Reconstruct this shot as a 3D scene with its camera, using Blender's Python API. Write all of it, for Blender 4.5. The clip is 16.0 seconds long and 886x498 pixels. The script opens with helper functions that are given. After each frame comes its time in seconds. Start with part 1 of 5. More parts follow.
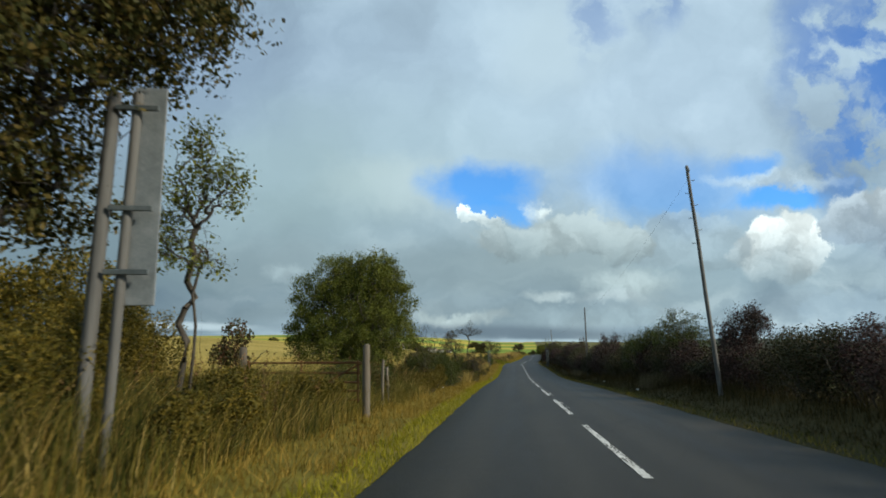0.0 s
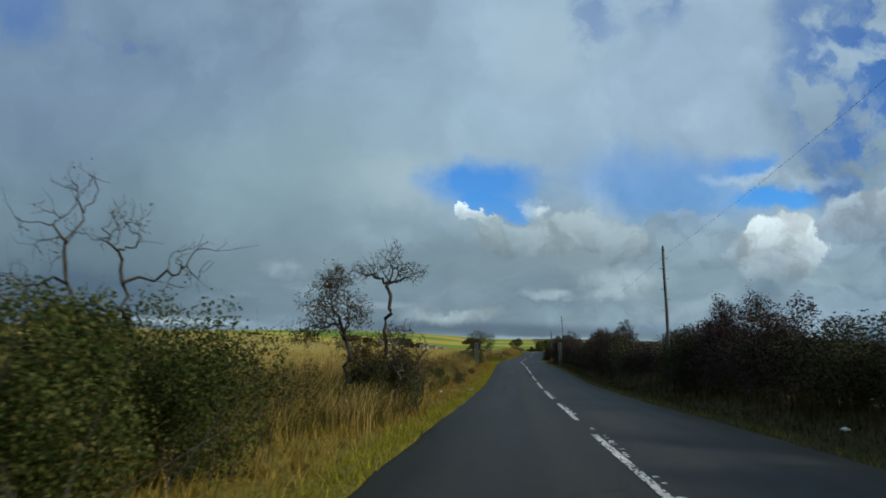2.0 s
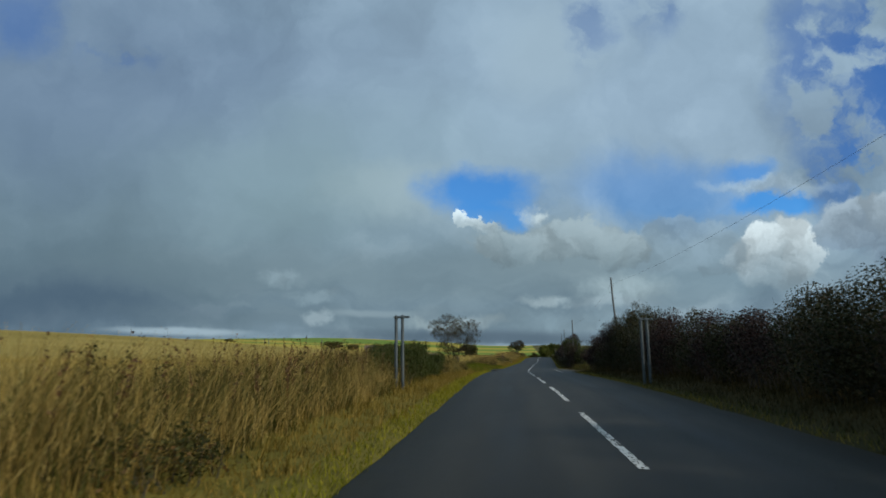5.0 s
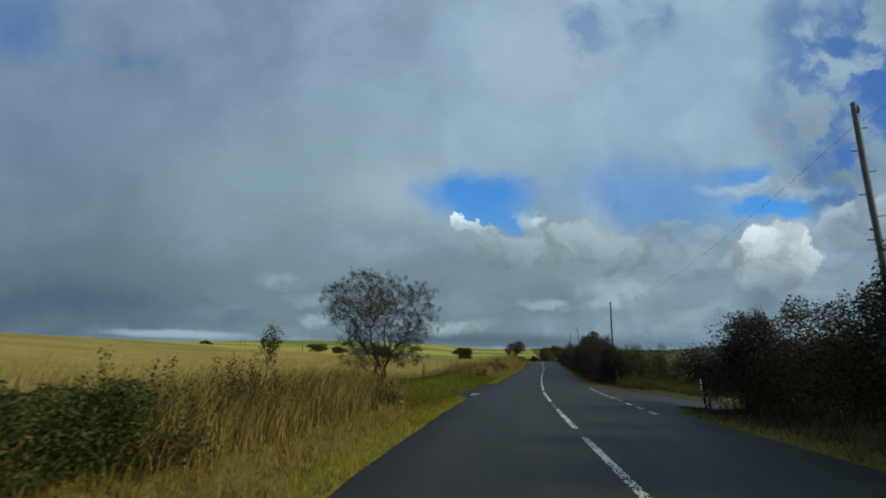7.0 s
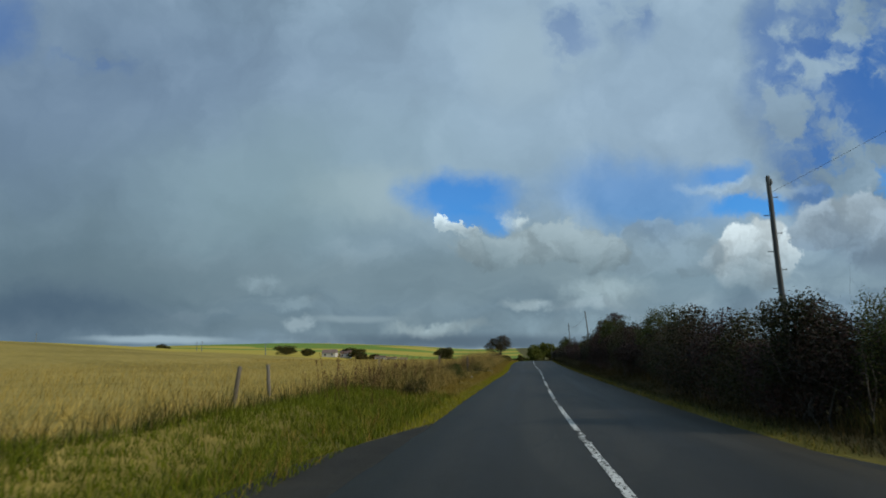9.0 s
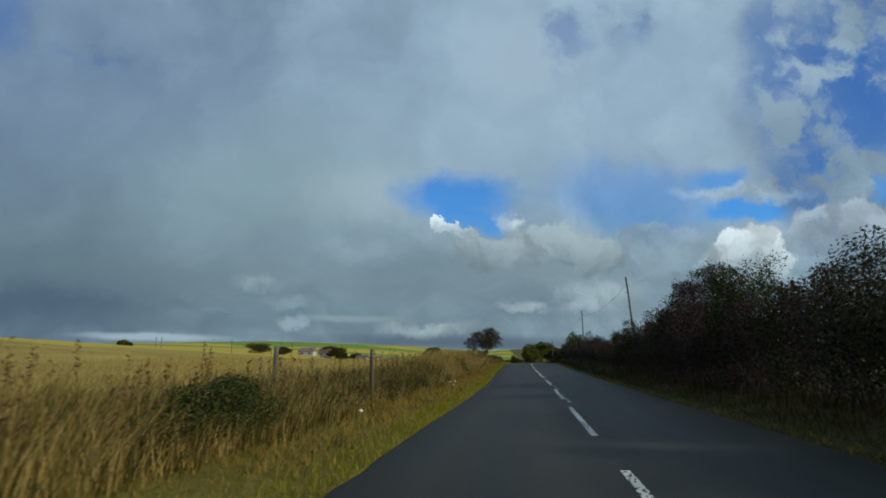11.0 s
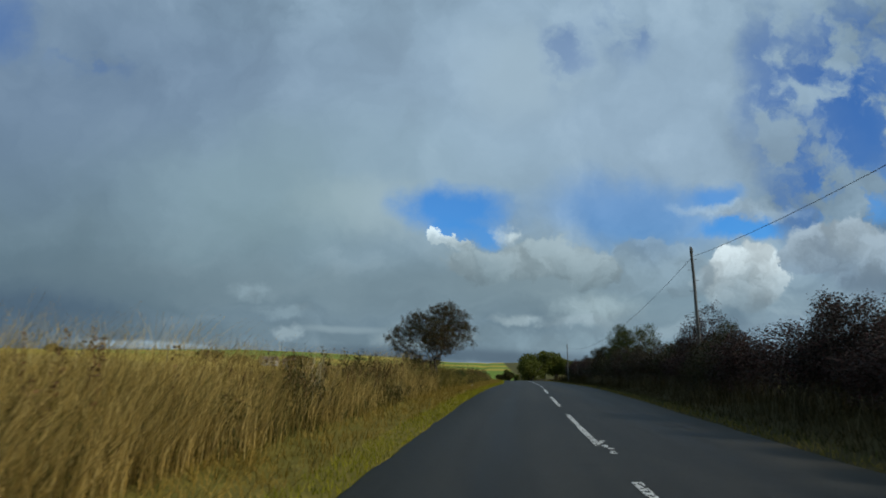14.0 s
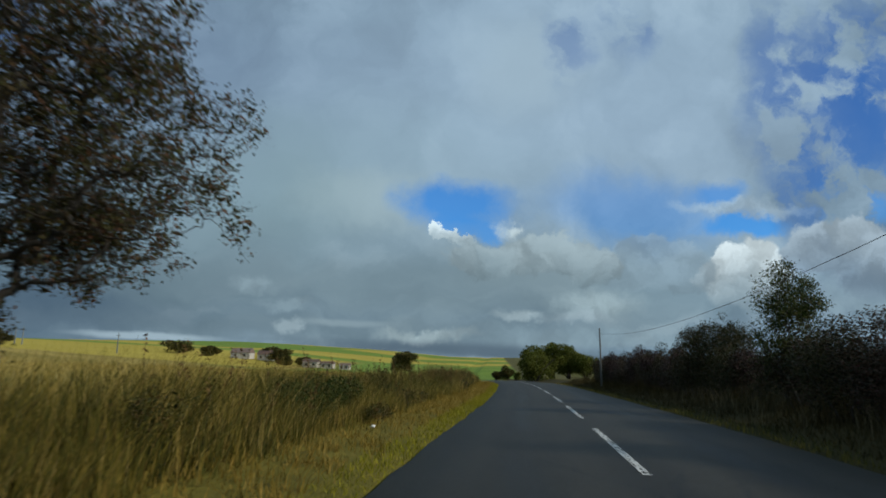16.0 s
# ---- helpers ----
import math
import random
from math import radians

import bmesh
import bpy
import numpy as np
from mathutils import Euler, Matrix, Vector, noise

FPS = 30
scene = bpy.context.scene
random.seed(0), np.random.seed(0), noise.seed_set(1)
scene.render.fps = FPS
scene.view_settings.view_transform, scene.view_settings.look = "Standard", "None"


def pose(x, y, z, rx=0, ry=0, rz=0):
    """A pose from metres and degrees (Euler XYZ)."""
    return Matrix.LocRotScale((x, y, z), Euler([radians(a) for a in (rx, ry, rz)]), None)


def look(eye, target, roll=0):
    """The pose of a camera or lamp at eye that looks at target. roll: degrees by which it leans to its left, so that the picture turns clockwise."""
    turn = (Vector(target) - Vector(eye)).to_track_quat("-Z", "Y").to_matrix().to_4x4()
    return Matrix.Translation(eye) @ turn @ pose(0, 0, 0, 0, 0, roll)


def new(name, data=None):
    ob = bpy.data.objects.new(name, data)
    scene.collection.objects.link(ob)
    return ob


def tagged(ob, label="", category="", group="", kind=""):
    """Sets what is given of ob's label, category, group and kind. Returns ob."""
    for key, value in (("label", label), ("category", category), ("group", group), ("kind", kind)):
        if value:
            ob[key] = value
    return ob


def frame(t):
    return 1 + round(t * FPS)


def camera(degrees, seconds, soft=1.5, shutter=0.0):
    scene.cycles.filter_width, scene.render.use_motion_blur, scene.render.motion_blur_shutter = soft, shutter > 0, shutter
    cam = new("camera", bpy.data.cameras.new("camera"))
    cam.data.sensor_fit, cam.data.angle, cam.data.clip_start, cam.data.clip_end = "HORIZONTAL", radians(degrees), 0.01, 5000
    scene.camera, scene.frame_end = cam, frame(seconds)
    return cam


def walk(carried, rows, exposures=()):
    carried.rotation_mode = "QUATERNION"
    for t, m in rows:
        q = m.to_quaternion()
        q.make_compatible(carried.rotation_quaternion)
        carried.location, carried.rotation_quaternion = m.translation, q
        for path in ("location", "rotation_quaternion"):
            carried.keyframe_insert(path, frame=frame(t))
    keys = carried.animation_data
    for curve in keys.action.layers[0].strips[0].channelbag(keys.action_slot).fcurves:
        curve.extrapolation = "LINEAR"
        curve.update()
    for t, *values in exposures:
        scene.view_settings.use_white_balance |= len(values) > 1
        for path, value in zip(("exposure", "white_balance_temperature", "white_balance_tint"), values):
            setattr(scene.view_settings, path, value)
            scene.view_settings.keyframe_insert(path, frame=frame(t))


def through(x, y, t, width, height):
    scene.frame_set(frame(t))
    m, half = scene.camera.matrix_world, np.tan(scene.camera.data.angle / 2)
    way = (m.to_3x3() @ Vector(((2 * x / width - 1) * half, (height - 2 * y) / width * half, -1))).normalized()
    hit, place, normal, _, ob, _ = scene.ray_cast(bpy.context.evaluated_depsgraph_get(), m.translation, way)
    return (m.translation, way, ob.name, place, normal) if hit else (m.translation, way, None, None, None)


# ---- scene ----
cam = camera(70.96, 16.0, soft=1.8, shutter=0.10)
PATH = [
    (0.0, pose(0.000, 0.000, 1.330, 99.50, 0.64, 7.90)),
    (0.5, pose(-0.230, 7.063, 1.206, 99.62, 1.23, 7.93)),
    (1.0, pose(-0.458, 14.129, 1.087, 99.05, 0.94, 7.75)),
    (1.5, pose(-0.684, 21.201, 0.974, 98.75, 0.37, 7.59)),
    (2.0, pose(-0.900, 28.282, 0.859, 99.23, 0.22, 7.60)),
    (2.5, pose(-1.098, 35.372, 0.732, 99.30, 0.61, 7.57)),
    (3.0, pose(-1.268, 42.469, 0.582, 99.36, 0.71, 7.54)),
    (3.5, pose(-1.411, 49.565, 0.418, 99.50, 0.44, 7.51)),
    (4.0, pose(-1.543, 56.655, 0.274, 99.71, 0.66, 7.53)),
    (4.5, pose(-1.679, 63.737, 0.188, 99.90, 0.68, 7.56)),
    (5.0, pose(-1.833, 70.832, 0.189, 99.97, 0.69, 7.56)),
    (5.5, pose(-2.007, 77.962, 0.258, 100.04, 0.71, 7.56)),
    (6.0, pose(-2.194, 85.152, 0.355, 100.11, 0.73, 7.56)),
    (6.5, pose(-2.387, 92.415, 0.435, 100.38, 0.87, 7.69)),
    (7.0, pose(-2.570, 99.732, 0.473, 100.24, 0.59, 7.31)),
    (7.5, pose(-2.715, 107.073, 0.470, 100.50, 1.49, 7.08)),
    (8.0, pose(-2.792, 114.409, 0.434, 100.39, 1.69, 6.61)),
    (8.5, pose(-2.780, 121.718, 0.372, 100.13, 1.20, 6.27)),
    (9.0, pose(-2.694, 129.007, 0.305, 100.35, 1.49, 5.97)),
    (9.5, pose(-2.559, 136.293, 0.254, 100.33, 1.10, 5.75)),
    (10.0, pose(-2.400, 143.590, 0.242, 100.35, 1.02, 5.65)),
    (10.5, pose(-2.229, 150.915, 0.271, 100.38, 0.93, 5.55)),
    (11.0, pose(-2.042, 158.291, 0.323, 100.41, 0.84, 5.44)),
    (11.5, pose(-1.834, 165.741, 0.378, 100.35, 0.59, 5.22)),
    (12.0, pose(-1.608, 173.290, 0.424, 100.70, 0.36, 4.94)),
    (12.5, pose(-1.381, 180.946, 0.473, 101.02, 0.03, 4.73)),
    (13.0, pose(-1.179, 188.654, 0.544, 101.42, 0.26, 4.76)),
    (13.5, pose(-1.022, 196.343, 0.650, 101.59, -0.10, 4.76)),
    (14.0, pose(-0.891, 203.941, 0.785, 101.53, -0.05, 4.93)),
    (14.5, pose(-0.754, 211.397, 0.931, 101.89, 0.03, 5.26)),
    (15.0, pose(-0.581, 218.732, 1.077, 101.82, -0.26, 5.24)),
    (15.5, pose(-0.355, 225.986, 1.207, 101.42, -0.51, 5.12)),
    (16.0, pose(-0.078, 233.200, 1.310, 101.03, -0.62, 4.96)),
]
walk(cam, PATH, [(0.0, 0.60, 7000, 10), (0.3, 0.42, 6800, 10), (0.7, 0.05, 6550, 10), (1.1, 0.05, 6500, 10), (1.5, 0.22, 6500, 10), (2.0, 0.14, 6500, 10), (2.6, 0.02, 6500, 10), (16.0, 0.0, 6500, 10)])

# ---- light ----
SUN_AZ = radians(104)      # to the right of the way ahead (+y), clockwise seen from above
SUN_EL = radians(27)
sun = new("sun", bpy.data.lights.new("sun", "SUN"))
sun.data.energy, sun.data.angle, sun.data.color = 3.1, radians(5.0), (1.0, 0.93, 0.80)
sun.matrix_world = look((0, 0, 60), Vector((0, 0, 60)) - Vector((math.sin(SUN_AZ) * math.cos(SUN_EL), math.cos(SUN_AZ) * math.cos(SUN_EL), math.sin(SUN_EL))))


class Nodes:
    """Short calls for building a node tree."""

    def __init__(self, tree):
        self.tree = tree
        tree.nodes.clear()

    def put(self, socket, value):
        if isinstance(value, bpy.types.NodeSocket):
            self.tree.links.new(value, socket)
        elif value is not None:
            socket.default_value = value

    def node(self, kind):
        return self.tree.nodes.new(kind)

    def math(self, op, a, b=None, c=None, clamp=False):
        n = self.node("ShaderNodeMath")
        n.operation, n.use_clamp = op, clamp
        for k, v in enumerate((a, b, c)):
            self.put(n.inputs[k], v)
        return n.outputs[0]

    def vec(self, op, a, b=None, out=0):
        n = self.node("ShaderNodeVectorMath")
        n.operation = op
        self.put(n.inputs[0], a)
        self.put(n.inputs[1], b)
        return n.outputs[out]

    def join(self, x, y, z=0.0):
        n = self.node("ShaderNodeCombineXYZ")
        for k, v in enumerate((x, y, z)):
            self.put(n.inputs[k], v)
        return n.outputs[0]

    def noise(self, at, scale, detail=4.0, rough=0.55, warp=0.0, colour=False):
        n = self.node("ShaderNodeTexNoise")
        self.put(n.inputs["Vector"], at)
        n.inputs["Scale"].default_value, n.inputs["Detail"].default_value = scale, detail
        n.inputs["Roughness"].default_value, n.inputs["Distortion"].default_value = rough, warp
        return n.outputs["Color" if colour else "Fac"]

    def span(self, v, lo, hi, a=0.0, b=1.0, smooth=True):
        n = self.node("ShaderNodeMapRange")
        n.interpolation_type = "SMOOTHSTEP" if smooth else "LINEAR"
        for k, x in enumerate((v, lo, hi, a, b)):
            self.put(n.inputs[k], x)
        return n.outputs[0]

    def mix(self, f, a, b, kind="MIX"):
        n = self.node("ShaderNodeMix")
        n.data_type, n.blend_type = "RGBA", kind
        self.put(n.inputs[0], f)
        self.put(n.inputs[6], a if not isinstance(a, tuple) else (*a[:3], 1.0))
        self.put(n.inputs[7], b if not isinstance(b, tuple) else (*b[:3], 1.0))
        return n.outputs[2]

    def ramp(self, f, stops):
        n = self.node("ShaderNodeValToRGB")
        self.put(n.inputs[0], f)
        while len(n.color_ramp.elements) < len(stops):
            n.color_ramp.elements.new(0.5)
        for e, (at, c) in zip(n.color_ramp.elements, stops):
            e.position, e.color = at, (*c, 1.0)
        return n.outputs[0]


def build_sky():
    """Broken autumn cloud over a Nishita sky: cloud sheet, gaps of blue, lit heaps and dark bases low down."""
    world = bpy.data.worlds.new("cloudy_sky")
    scene.world = world
    world.use_nodes = True
    n = Nodes(world.node_tree)
    way = n.node("ShaderNodeTexCoord").outputs["Generated"]
    sky = n.node("ShaderNodeTexSky")
    sky.sky_type, sky.sun_disc, sky.sun_elevation, sky.sun_rotation = "NISHITA", False, SUN_EL, SUN_AZ
    blue = n.mix(1.0, sky.outputs[0], (0.031, 0.096, 0.165), "MULTIPLY")
    sep = n.node("ShaderNodeSeparateXYZ")
    n.put(sep.inputs[0], way)
    up = sep.outputs[2]
    # cloud deck seen in perspective
    den = n.math("ADD", n.math("MAXIMUM", up, 0.0), 0.16)
    deck = n.join(n.math("DIVIDE", sep.outputs[0], den), n.math("DIVIDE", sep.outputs[1], den), 0.0)
    # plane across the way ahead, in thousandths
    basis = pose(0, 0, 0, 100.39, 1.69, 6.61).to_3x3()
    dots = [n.vec("DOT_PRODUCT", way, tuple(basis.col[k]), 1) for k in range(3)]
    ahead = n.math("MAXIMUM", n.math("MULTIPLY", dots[2], -1.0), 0.08)
    px = n.math("MULTIPLY", n.math("DIVIDE", dots[0], ahead), 1.1)
    py = n.math("MULTIPLY", n.math("DIVIDE", dots[1], ahead), -1.1)
    plane = n.join(px, py)
    front = n.span(n.math("MULTIPLY", dots[2], -1.0), 0.15, 0.45)
    slow = n.vec("SUBTRACT", n.noise(plane, 4.5, 3.0, 0.5, 0.0, True), (0.5, 0.5, 0.5))
    quick = n.vec("SUBTRACT", n.noise(plane, 16.0, 6.0, 0.65, 0.0, True), (0.5, 0.5, 0.5))
    warp = n.vec("ADD", n.vec("MULTIPLY", slow, (0.16, 0.10, 0.0)), n.vec("MULTIPLY", quick, (0.085, 0.06, 0.0)))
    rag = n.vec("ADD", plane, warp)
    calm = n.vec("ADD", plane, n.vec("ADD", n.vec("MULTIPLY", slow, (0.05, 0.012, 0.0)), n.vec("MULTIPLY", quick, (0.03, 0.008, 0.0))))
    fine = n.vec("ADD", plane, n.vec("ADD", n.vec("MULTIPLY", slow, (0.04, 0.025, 0.0)), n.vec("MULTIPLY", quick, (0.10, 0.07, 0.0))))

    def patch(x, y, w, h, soft=0.6, at=None):
        """1 inside an ellipse at (x, y), falling off over its soft outer part."""
        d = n.vec("SUBTRACT", at or rag, ((x - 784) / 1000, (y - 441) / 1000, 0.0))
        d = n.vec("MULTIPLY", d, (1000 / w, 1000 / h, 0.0))
        return n.span(n.vec("LENGTH", d, None, 1), 1.0 + soft, 1.0 - soft * 0.7)

    big = n.noise(deck, 0.75, 6.0, 0.5, 0.6)
    small = n.noise(rag, 5.5, 7.0, 0.55, 0.3)
    tone = n.math("ADD", n.math("MULTIPLY", big, 0.45), n.math("MULTIPLY", small, 0.55))
    cloud = n.ramp(tone, ((0.38, (0.15, 0.20, 0.25)), (0.47, (0.235, 0.305, 0.37)), (0.55, (0.335, 0.415, 0.49)), (0.64, (0.48, 0.56, 0.63))))
    # long low rolls of cloud towards the horizon
    roll = n.noise(n.vec("MULTIPLY", rag, (1.0, 2.6, 0.0)), 5.5, 5.0, 0.5, 0.5)
    low = n.span(py, -0.08, 0.10)
    col = n.mix(n.math("MULTIPLY", low, 0.75), cloud, n.ramp(roll, ((0.36, (0.13, 0.175, 0.205)), (0.47, (0.215, 0.27, 0.305)), (0.56, (0.30, 0.36, 0.39)), (0.68, (0.48, 0.53, 0.55)))))
    # broad tones of the deck
    for x, y, w, h, soft, tint, f in (
        (1020, 130, 480, 190, 0.9, (0.40, 0.48, 0.58), 0.60),
        (930, 100, 90, 70, 0.9, (0.46, 0.53, 0.58), 0.5),
        (240, 380, 420, 130, 0.9, (0.185, 0.245, 0.28), 0.55), (20, 400, 240, 220, 0.9, (0.15, 0.20, 0.24), 0.45),
        (600, 290, 330, 100, 0.9, (0.36, 0.45, 0.50), 0.42),
        (100, 120, 380, 170, 0.9, (0.185, 0.24, 0.34), 0.66),
        (680, 352, 120, 44, 0.8, (0.44, 0.50, 0.51), 0.6),
        (620, 450, 520, 60, 0.8, (0.245, 0.305, 0.33), 0.36),
        (990, 450, 150, 48, 0.7, (0.32, 0.37, 0.385), 0.6),
        (1230, 470, 130, 62, 0.6, (0.30, 0.385, 0.44), 0.55),
        (590, 548, 620, 36, 0.8, (0.165, 0.215, 0.245), 0.35),
        (90, 530, 330, 75, 0.8, (0.105, 0.15, 0.185), 0.70), (30, 568, 230, 48, 1.0, (0.075, 0.11, 0.16), 0.6),
        (470, 335, 150, 90, 0.9, (0.30, 0.385, 0.40), 0.35), (330, 500, 240, 40, 0.9, (0.185, 0.235, 0.26), 0.5),
        (880, 500, 330, 36, 0.8, (0.20, 0.25, 0.275), 0.55), (700, 585, 420, 20, 0.8, (0.17, 0.215, 0.24), 0.5),
    ):
        col = n.mix(n.math("MULTIPLY", patch(x, y, w, h, soft), f), col, tint)
    # gaps of blue, and broken cloud where they fray
    deep = n.mix(0.65, blue, (0.055, 0.105, 0.29))
    torn = n.span(n.noise(fine, 10.0, 4.0, 0.55, 0.15), 0.40, 0.57)
    for x, y, w, h, soft, f, frayed in (
        (838, 346, 84, 34, 0.75, 1.0, 0), (862, 385, 52, 16, 0.6, 0.8, 0), (1150, 340, 120, 50, 0.9, 0.55, 0), (1290, 298, 50, 24, 0.8, 0.8, 0),
        (1352, 362, 88, 21, 0.45, 1.0, 0), (1500, 190, 85, 170, 0.7, 0.95, 1), (1570, 110, 80, 130, 0.7, 0.9, 1), (1395, 90, 45, 90, 0.9, 0.7, 1),
        (1575, 310, 60, 40, 0.7, 0.6, 1), (0, 60, 45, 50, 0.9, 0.6, 0), (160, 112, 55, 20, 0.9, 0.5, 1), (1005, 35, 35, 70, 0.9, 0.5, 1), (1130, 20, 40, 50, 0.9, 0.5, 1),
    ):
        amount = n.math("MULTIPLY", patch(x, y, w, h, soft), f)
        if frayed:
            amount = n.math("MULTIPLY", amount, torn)
        col = n.mix(n.math("MULTIPLY", amount, 0.9), col, deep if y < 260 else blue)
    # heaps of cloud, lit from the right
    billow = n.span(n.noise(fine, 13.0, 5.0, 0.55, 0.3), 0.36, 0.64, 0.72, 1.12)
    for x, y, w, h, soft, tint, f in (
        (1335, 330, 92, 12, 0.7, (0.44, 0.52, 0.60), 0.85),
        (925, 388, 20, 13, 0.9, (0.55, 0.60, 0.62), 0.75), (938, 384, 11, 8, 0.8, (0.68, 0.72, 0.72), 0.7),
        (1085, 512, 60, 20, 0.9, (0.45, 0.51, 0.52), 0.7), (1060, 540, 55, 10, 0.9, (0.46, 0.51, 0.53), 0.5),
        (945, 542, 26, 7, 1.2, (0.50, 0.55, 0.56), 0.6), (770, 586, 50, 10, 0.8, (0.46, 0.51, 0.51), 0.7), (835, 578, 34, 8, 0.8, (0.42, 0.47, 0.48), 0.6),
        (548, 577, 18, 9, 0.9, (0.48, 0.53, 0.55), 0.55), (475, 508, 35, 12, 0.9, (0.34, 0.40, 0.43), 0.5), (545, 540, 40, 9, 0.9, (0.33, 0.39, 0.42), 0.5),
        (1100, 580, 190, 20, 0.9, (0.31, 0.38, 0.42), 0.5),
        (1480, 560, 160, 36, 0.8, (0.25, 0.32, 0.39), 0.5),
    ):
        col = n.mix(n.math("MULTIPLY", patch(x, y, w, h, soft, fine), f), col, n.vec("MULTIPLY", tint, billow))

    def heap(lumps, top, foot, light, dark, f):
        """A heap of rounded lumps, bright along its top and grey towards its flat foot."""
        mask = None
        for x, y, w, h in lumps:
            one = patch(x, y, w, h, 0.16, fine)
            mask = one if mask is None else n.math("MAXIMUM", mask, one)
        fall = n.span(n.math("ADD", py, n.math("MULTIPLY", n.math("SUBTRACT", n.noise(fine, 15.0, 4.0, 0.55), 0.5), 0.09)), (top - 441) / 1000, (foot - 441) / 1000)
        fade = n.span(py, (foot - 405) / 1000, (foot - 465) / 1000)
        return n.mix(n.math("MULTIPLY", n.math("MULTIPLY", mask, fade), f), col, n.vec("MULTIPLY", n.mix(fall, light, dark), billow))

    col = heap(((1495, 392, 62, 44), (1545, 380, 60, 44), (1450, 415, 40, 28), (1580, 420, 80, 60)), 345, 470, (0.42, 0.46, 0.50), (0.24, 0.30, 0.37), 0.92)
    col = heap(((1290, 462, 36, 30), (1318, 428, 38, 34), (1366, 424, 44, 36), (1396, 450, 28, 40), (1345, 470, 70, 46)), 392, 505, (0.80, 0.81, 0.80), (0.29, 0.34, 0.37), 0.95)
    col = heap(((1190, 415, 70, 32), (1235, 450, 60, 40), (1150, 450, 60, 36)), 385, 500, (0.36, 0.43, 0.49), (0.27, 0.33, 0.37), 0.6)
    col = heap(((1010, 430, 75, 34), (1075, 445, 60, 34), (950, 440, 60, 34), (880, 445, 70, 30)), 400, 505, (0.42, 0.465, 0.475), (0.20, 0.25, 0.275), 0.75)
    col = heap(((800, 394, 15, 10), (818, 401, 17, 9), (850, 411, 26, 9)), 382, 425, (0.86, 0.88, 0.86), (0.38, 0.43, 0.45), 0.92)
    # level bands low over the horizon
    for x, y, w, h, soft, tint, f in (
        (860, 606, 260, 11, 0.9, (0.095, 0.125, 0.16), 0.75), (985, 621, 110, 5, 0.8, (0.42, 0.50, 0.55), 0.7),
        (290, 604, 105, 6, 0.7, (0.42, 0.48, 0.52), 0.85), (640, 566, 60, 5, 0.9, (0.36, 0.41, 0.43), 0.5), (1230, 596, 140, 9, 0.9, (0.20, 0.27, 0.34), 0.5),
    ):
        col = n.mix(n.math("MULTIPLY", patch(x, y, w, h, soft, calm), f), col, tint)
    # the rest of the sky goes on as the same broken deck
    gap = n.span(n.noise(deck, 0.9, 5.0, 0.5, 0.4), 0.58, 0.70)
    col = n.mix(front, n.mix(gap, cloud, blue), col)
    col = n.mix(1.0, col, (0.82, 0.96, 1.03), "MULTIPLY")
    back = n.node("ShaderNodeBackground")
    n.put(back.inputs[0], col)
    back.inputs[1].default_value = 1.0
    n.put(n.node("ShaderNodeOutputWorld").inputs[0], back.outputs[0])


build_sky()

# ---- materials ----


def surface(name, colours, scale=1.0, rough=0.85, bump=0.3, bump_scale=None, random=0.0, per="object", stretch=(1, 1, 1), through=0.0, spec=0.3, other=None):
    """A procedural surface: two scales of noise over a few colours, relief, and a random shade per object or per island."""
    m = bpy.data.materials.new(name)
    m.use_nodes = True
    n = Nodes(m.node_tree)
    at = n.node("ShaderNodeNewGeometry")
    here = n.vec("MULTIPLY", at.outputs["Position"], stretch)
    coarse = n.noise(here, scale, 4.0, 0.6, 0.2)
    grain = n.noise(here, scale * 9.0, 3.0, 0.6)
    f = n.math("ADD", n.math("MULTIPLY", coarse, 0.65), n.math("MULTIPLY", grain, 0.35))
    if random:
        chance = at.outputs["Random Per Island"] if per == "island" else n.node("ShaderNodeObjectInfo").outputs["Random"]
        f = n.math("ADD", n.math("MULTIPLY", f, 1.0 - random), n.math("MULTIPLY", chance, random))
    k = len(colours) - 1
    col = n.ramp(f, [(0.28 + 0.44 * i / k, c) for i, c in enumerate(colours)])
    if other:
        shift = n.span(n.node("ShaderNodeObjectInfo").outputs["Random"], 0.35, 0.65)
        col = n.mix(shift, col, n.ramp(f, [(0.28 + 0.44 * i / (len(other) - 1), c) for i, c in enumerate(other)]))
    p = n.node("ShaderNodeBsdfPrincipled")
    n.put(p.inputs["Base Color"], col)
    n.put(p.inputs["Roughness"], n.span(grain, 0.2, 0.8, max(rough - 0.12, 0.05), min(rough + 0.12, 1.0), False))
    p.inputs["Specular IOR Level"].default_value = spec
    if bump:
        b = n.node("ShaderNodeBump")
        b.inputs["Strength"].default_value, b.inputs["Distance"].default_value = bump, 0.02
        n.put(b.inputs["Height"], n.noise(here, bump_scale or scale * 12.0, 3.0, 0.6))
        n.put(p.inputs["Normal"], b.outputs[0])
    last = p.outputs[0]
    if through:
        t = n.node("ShaderNodeBsdfTranslucent")
        n.put(t.inputs[0], col)
        mix = n.node("ShaderNodeMixShader")
        mix.inputs[0].default_value = through
        n.put(mix.inputs[1], last)
        n.put(mix.inputs[2], t.outputs[0])
        last = mix.outputs[0]
    n.put(n.node("ShaderNodeOutputMaterial").inputs[0], last)
    return m




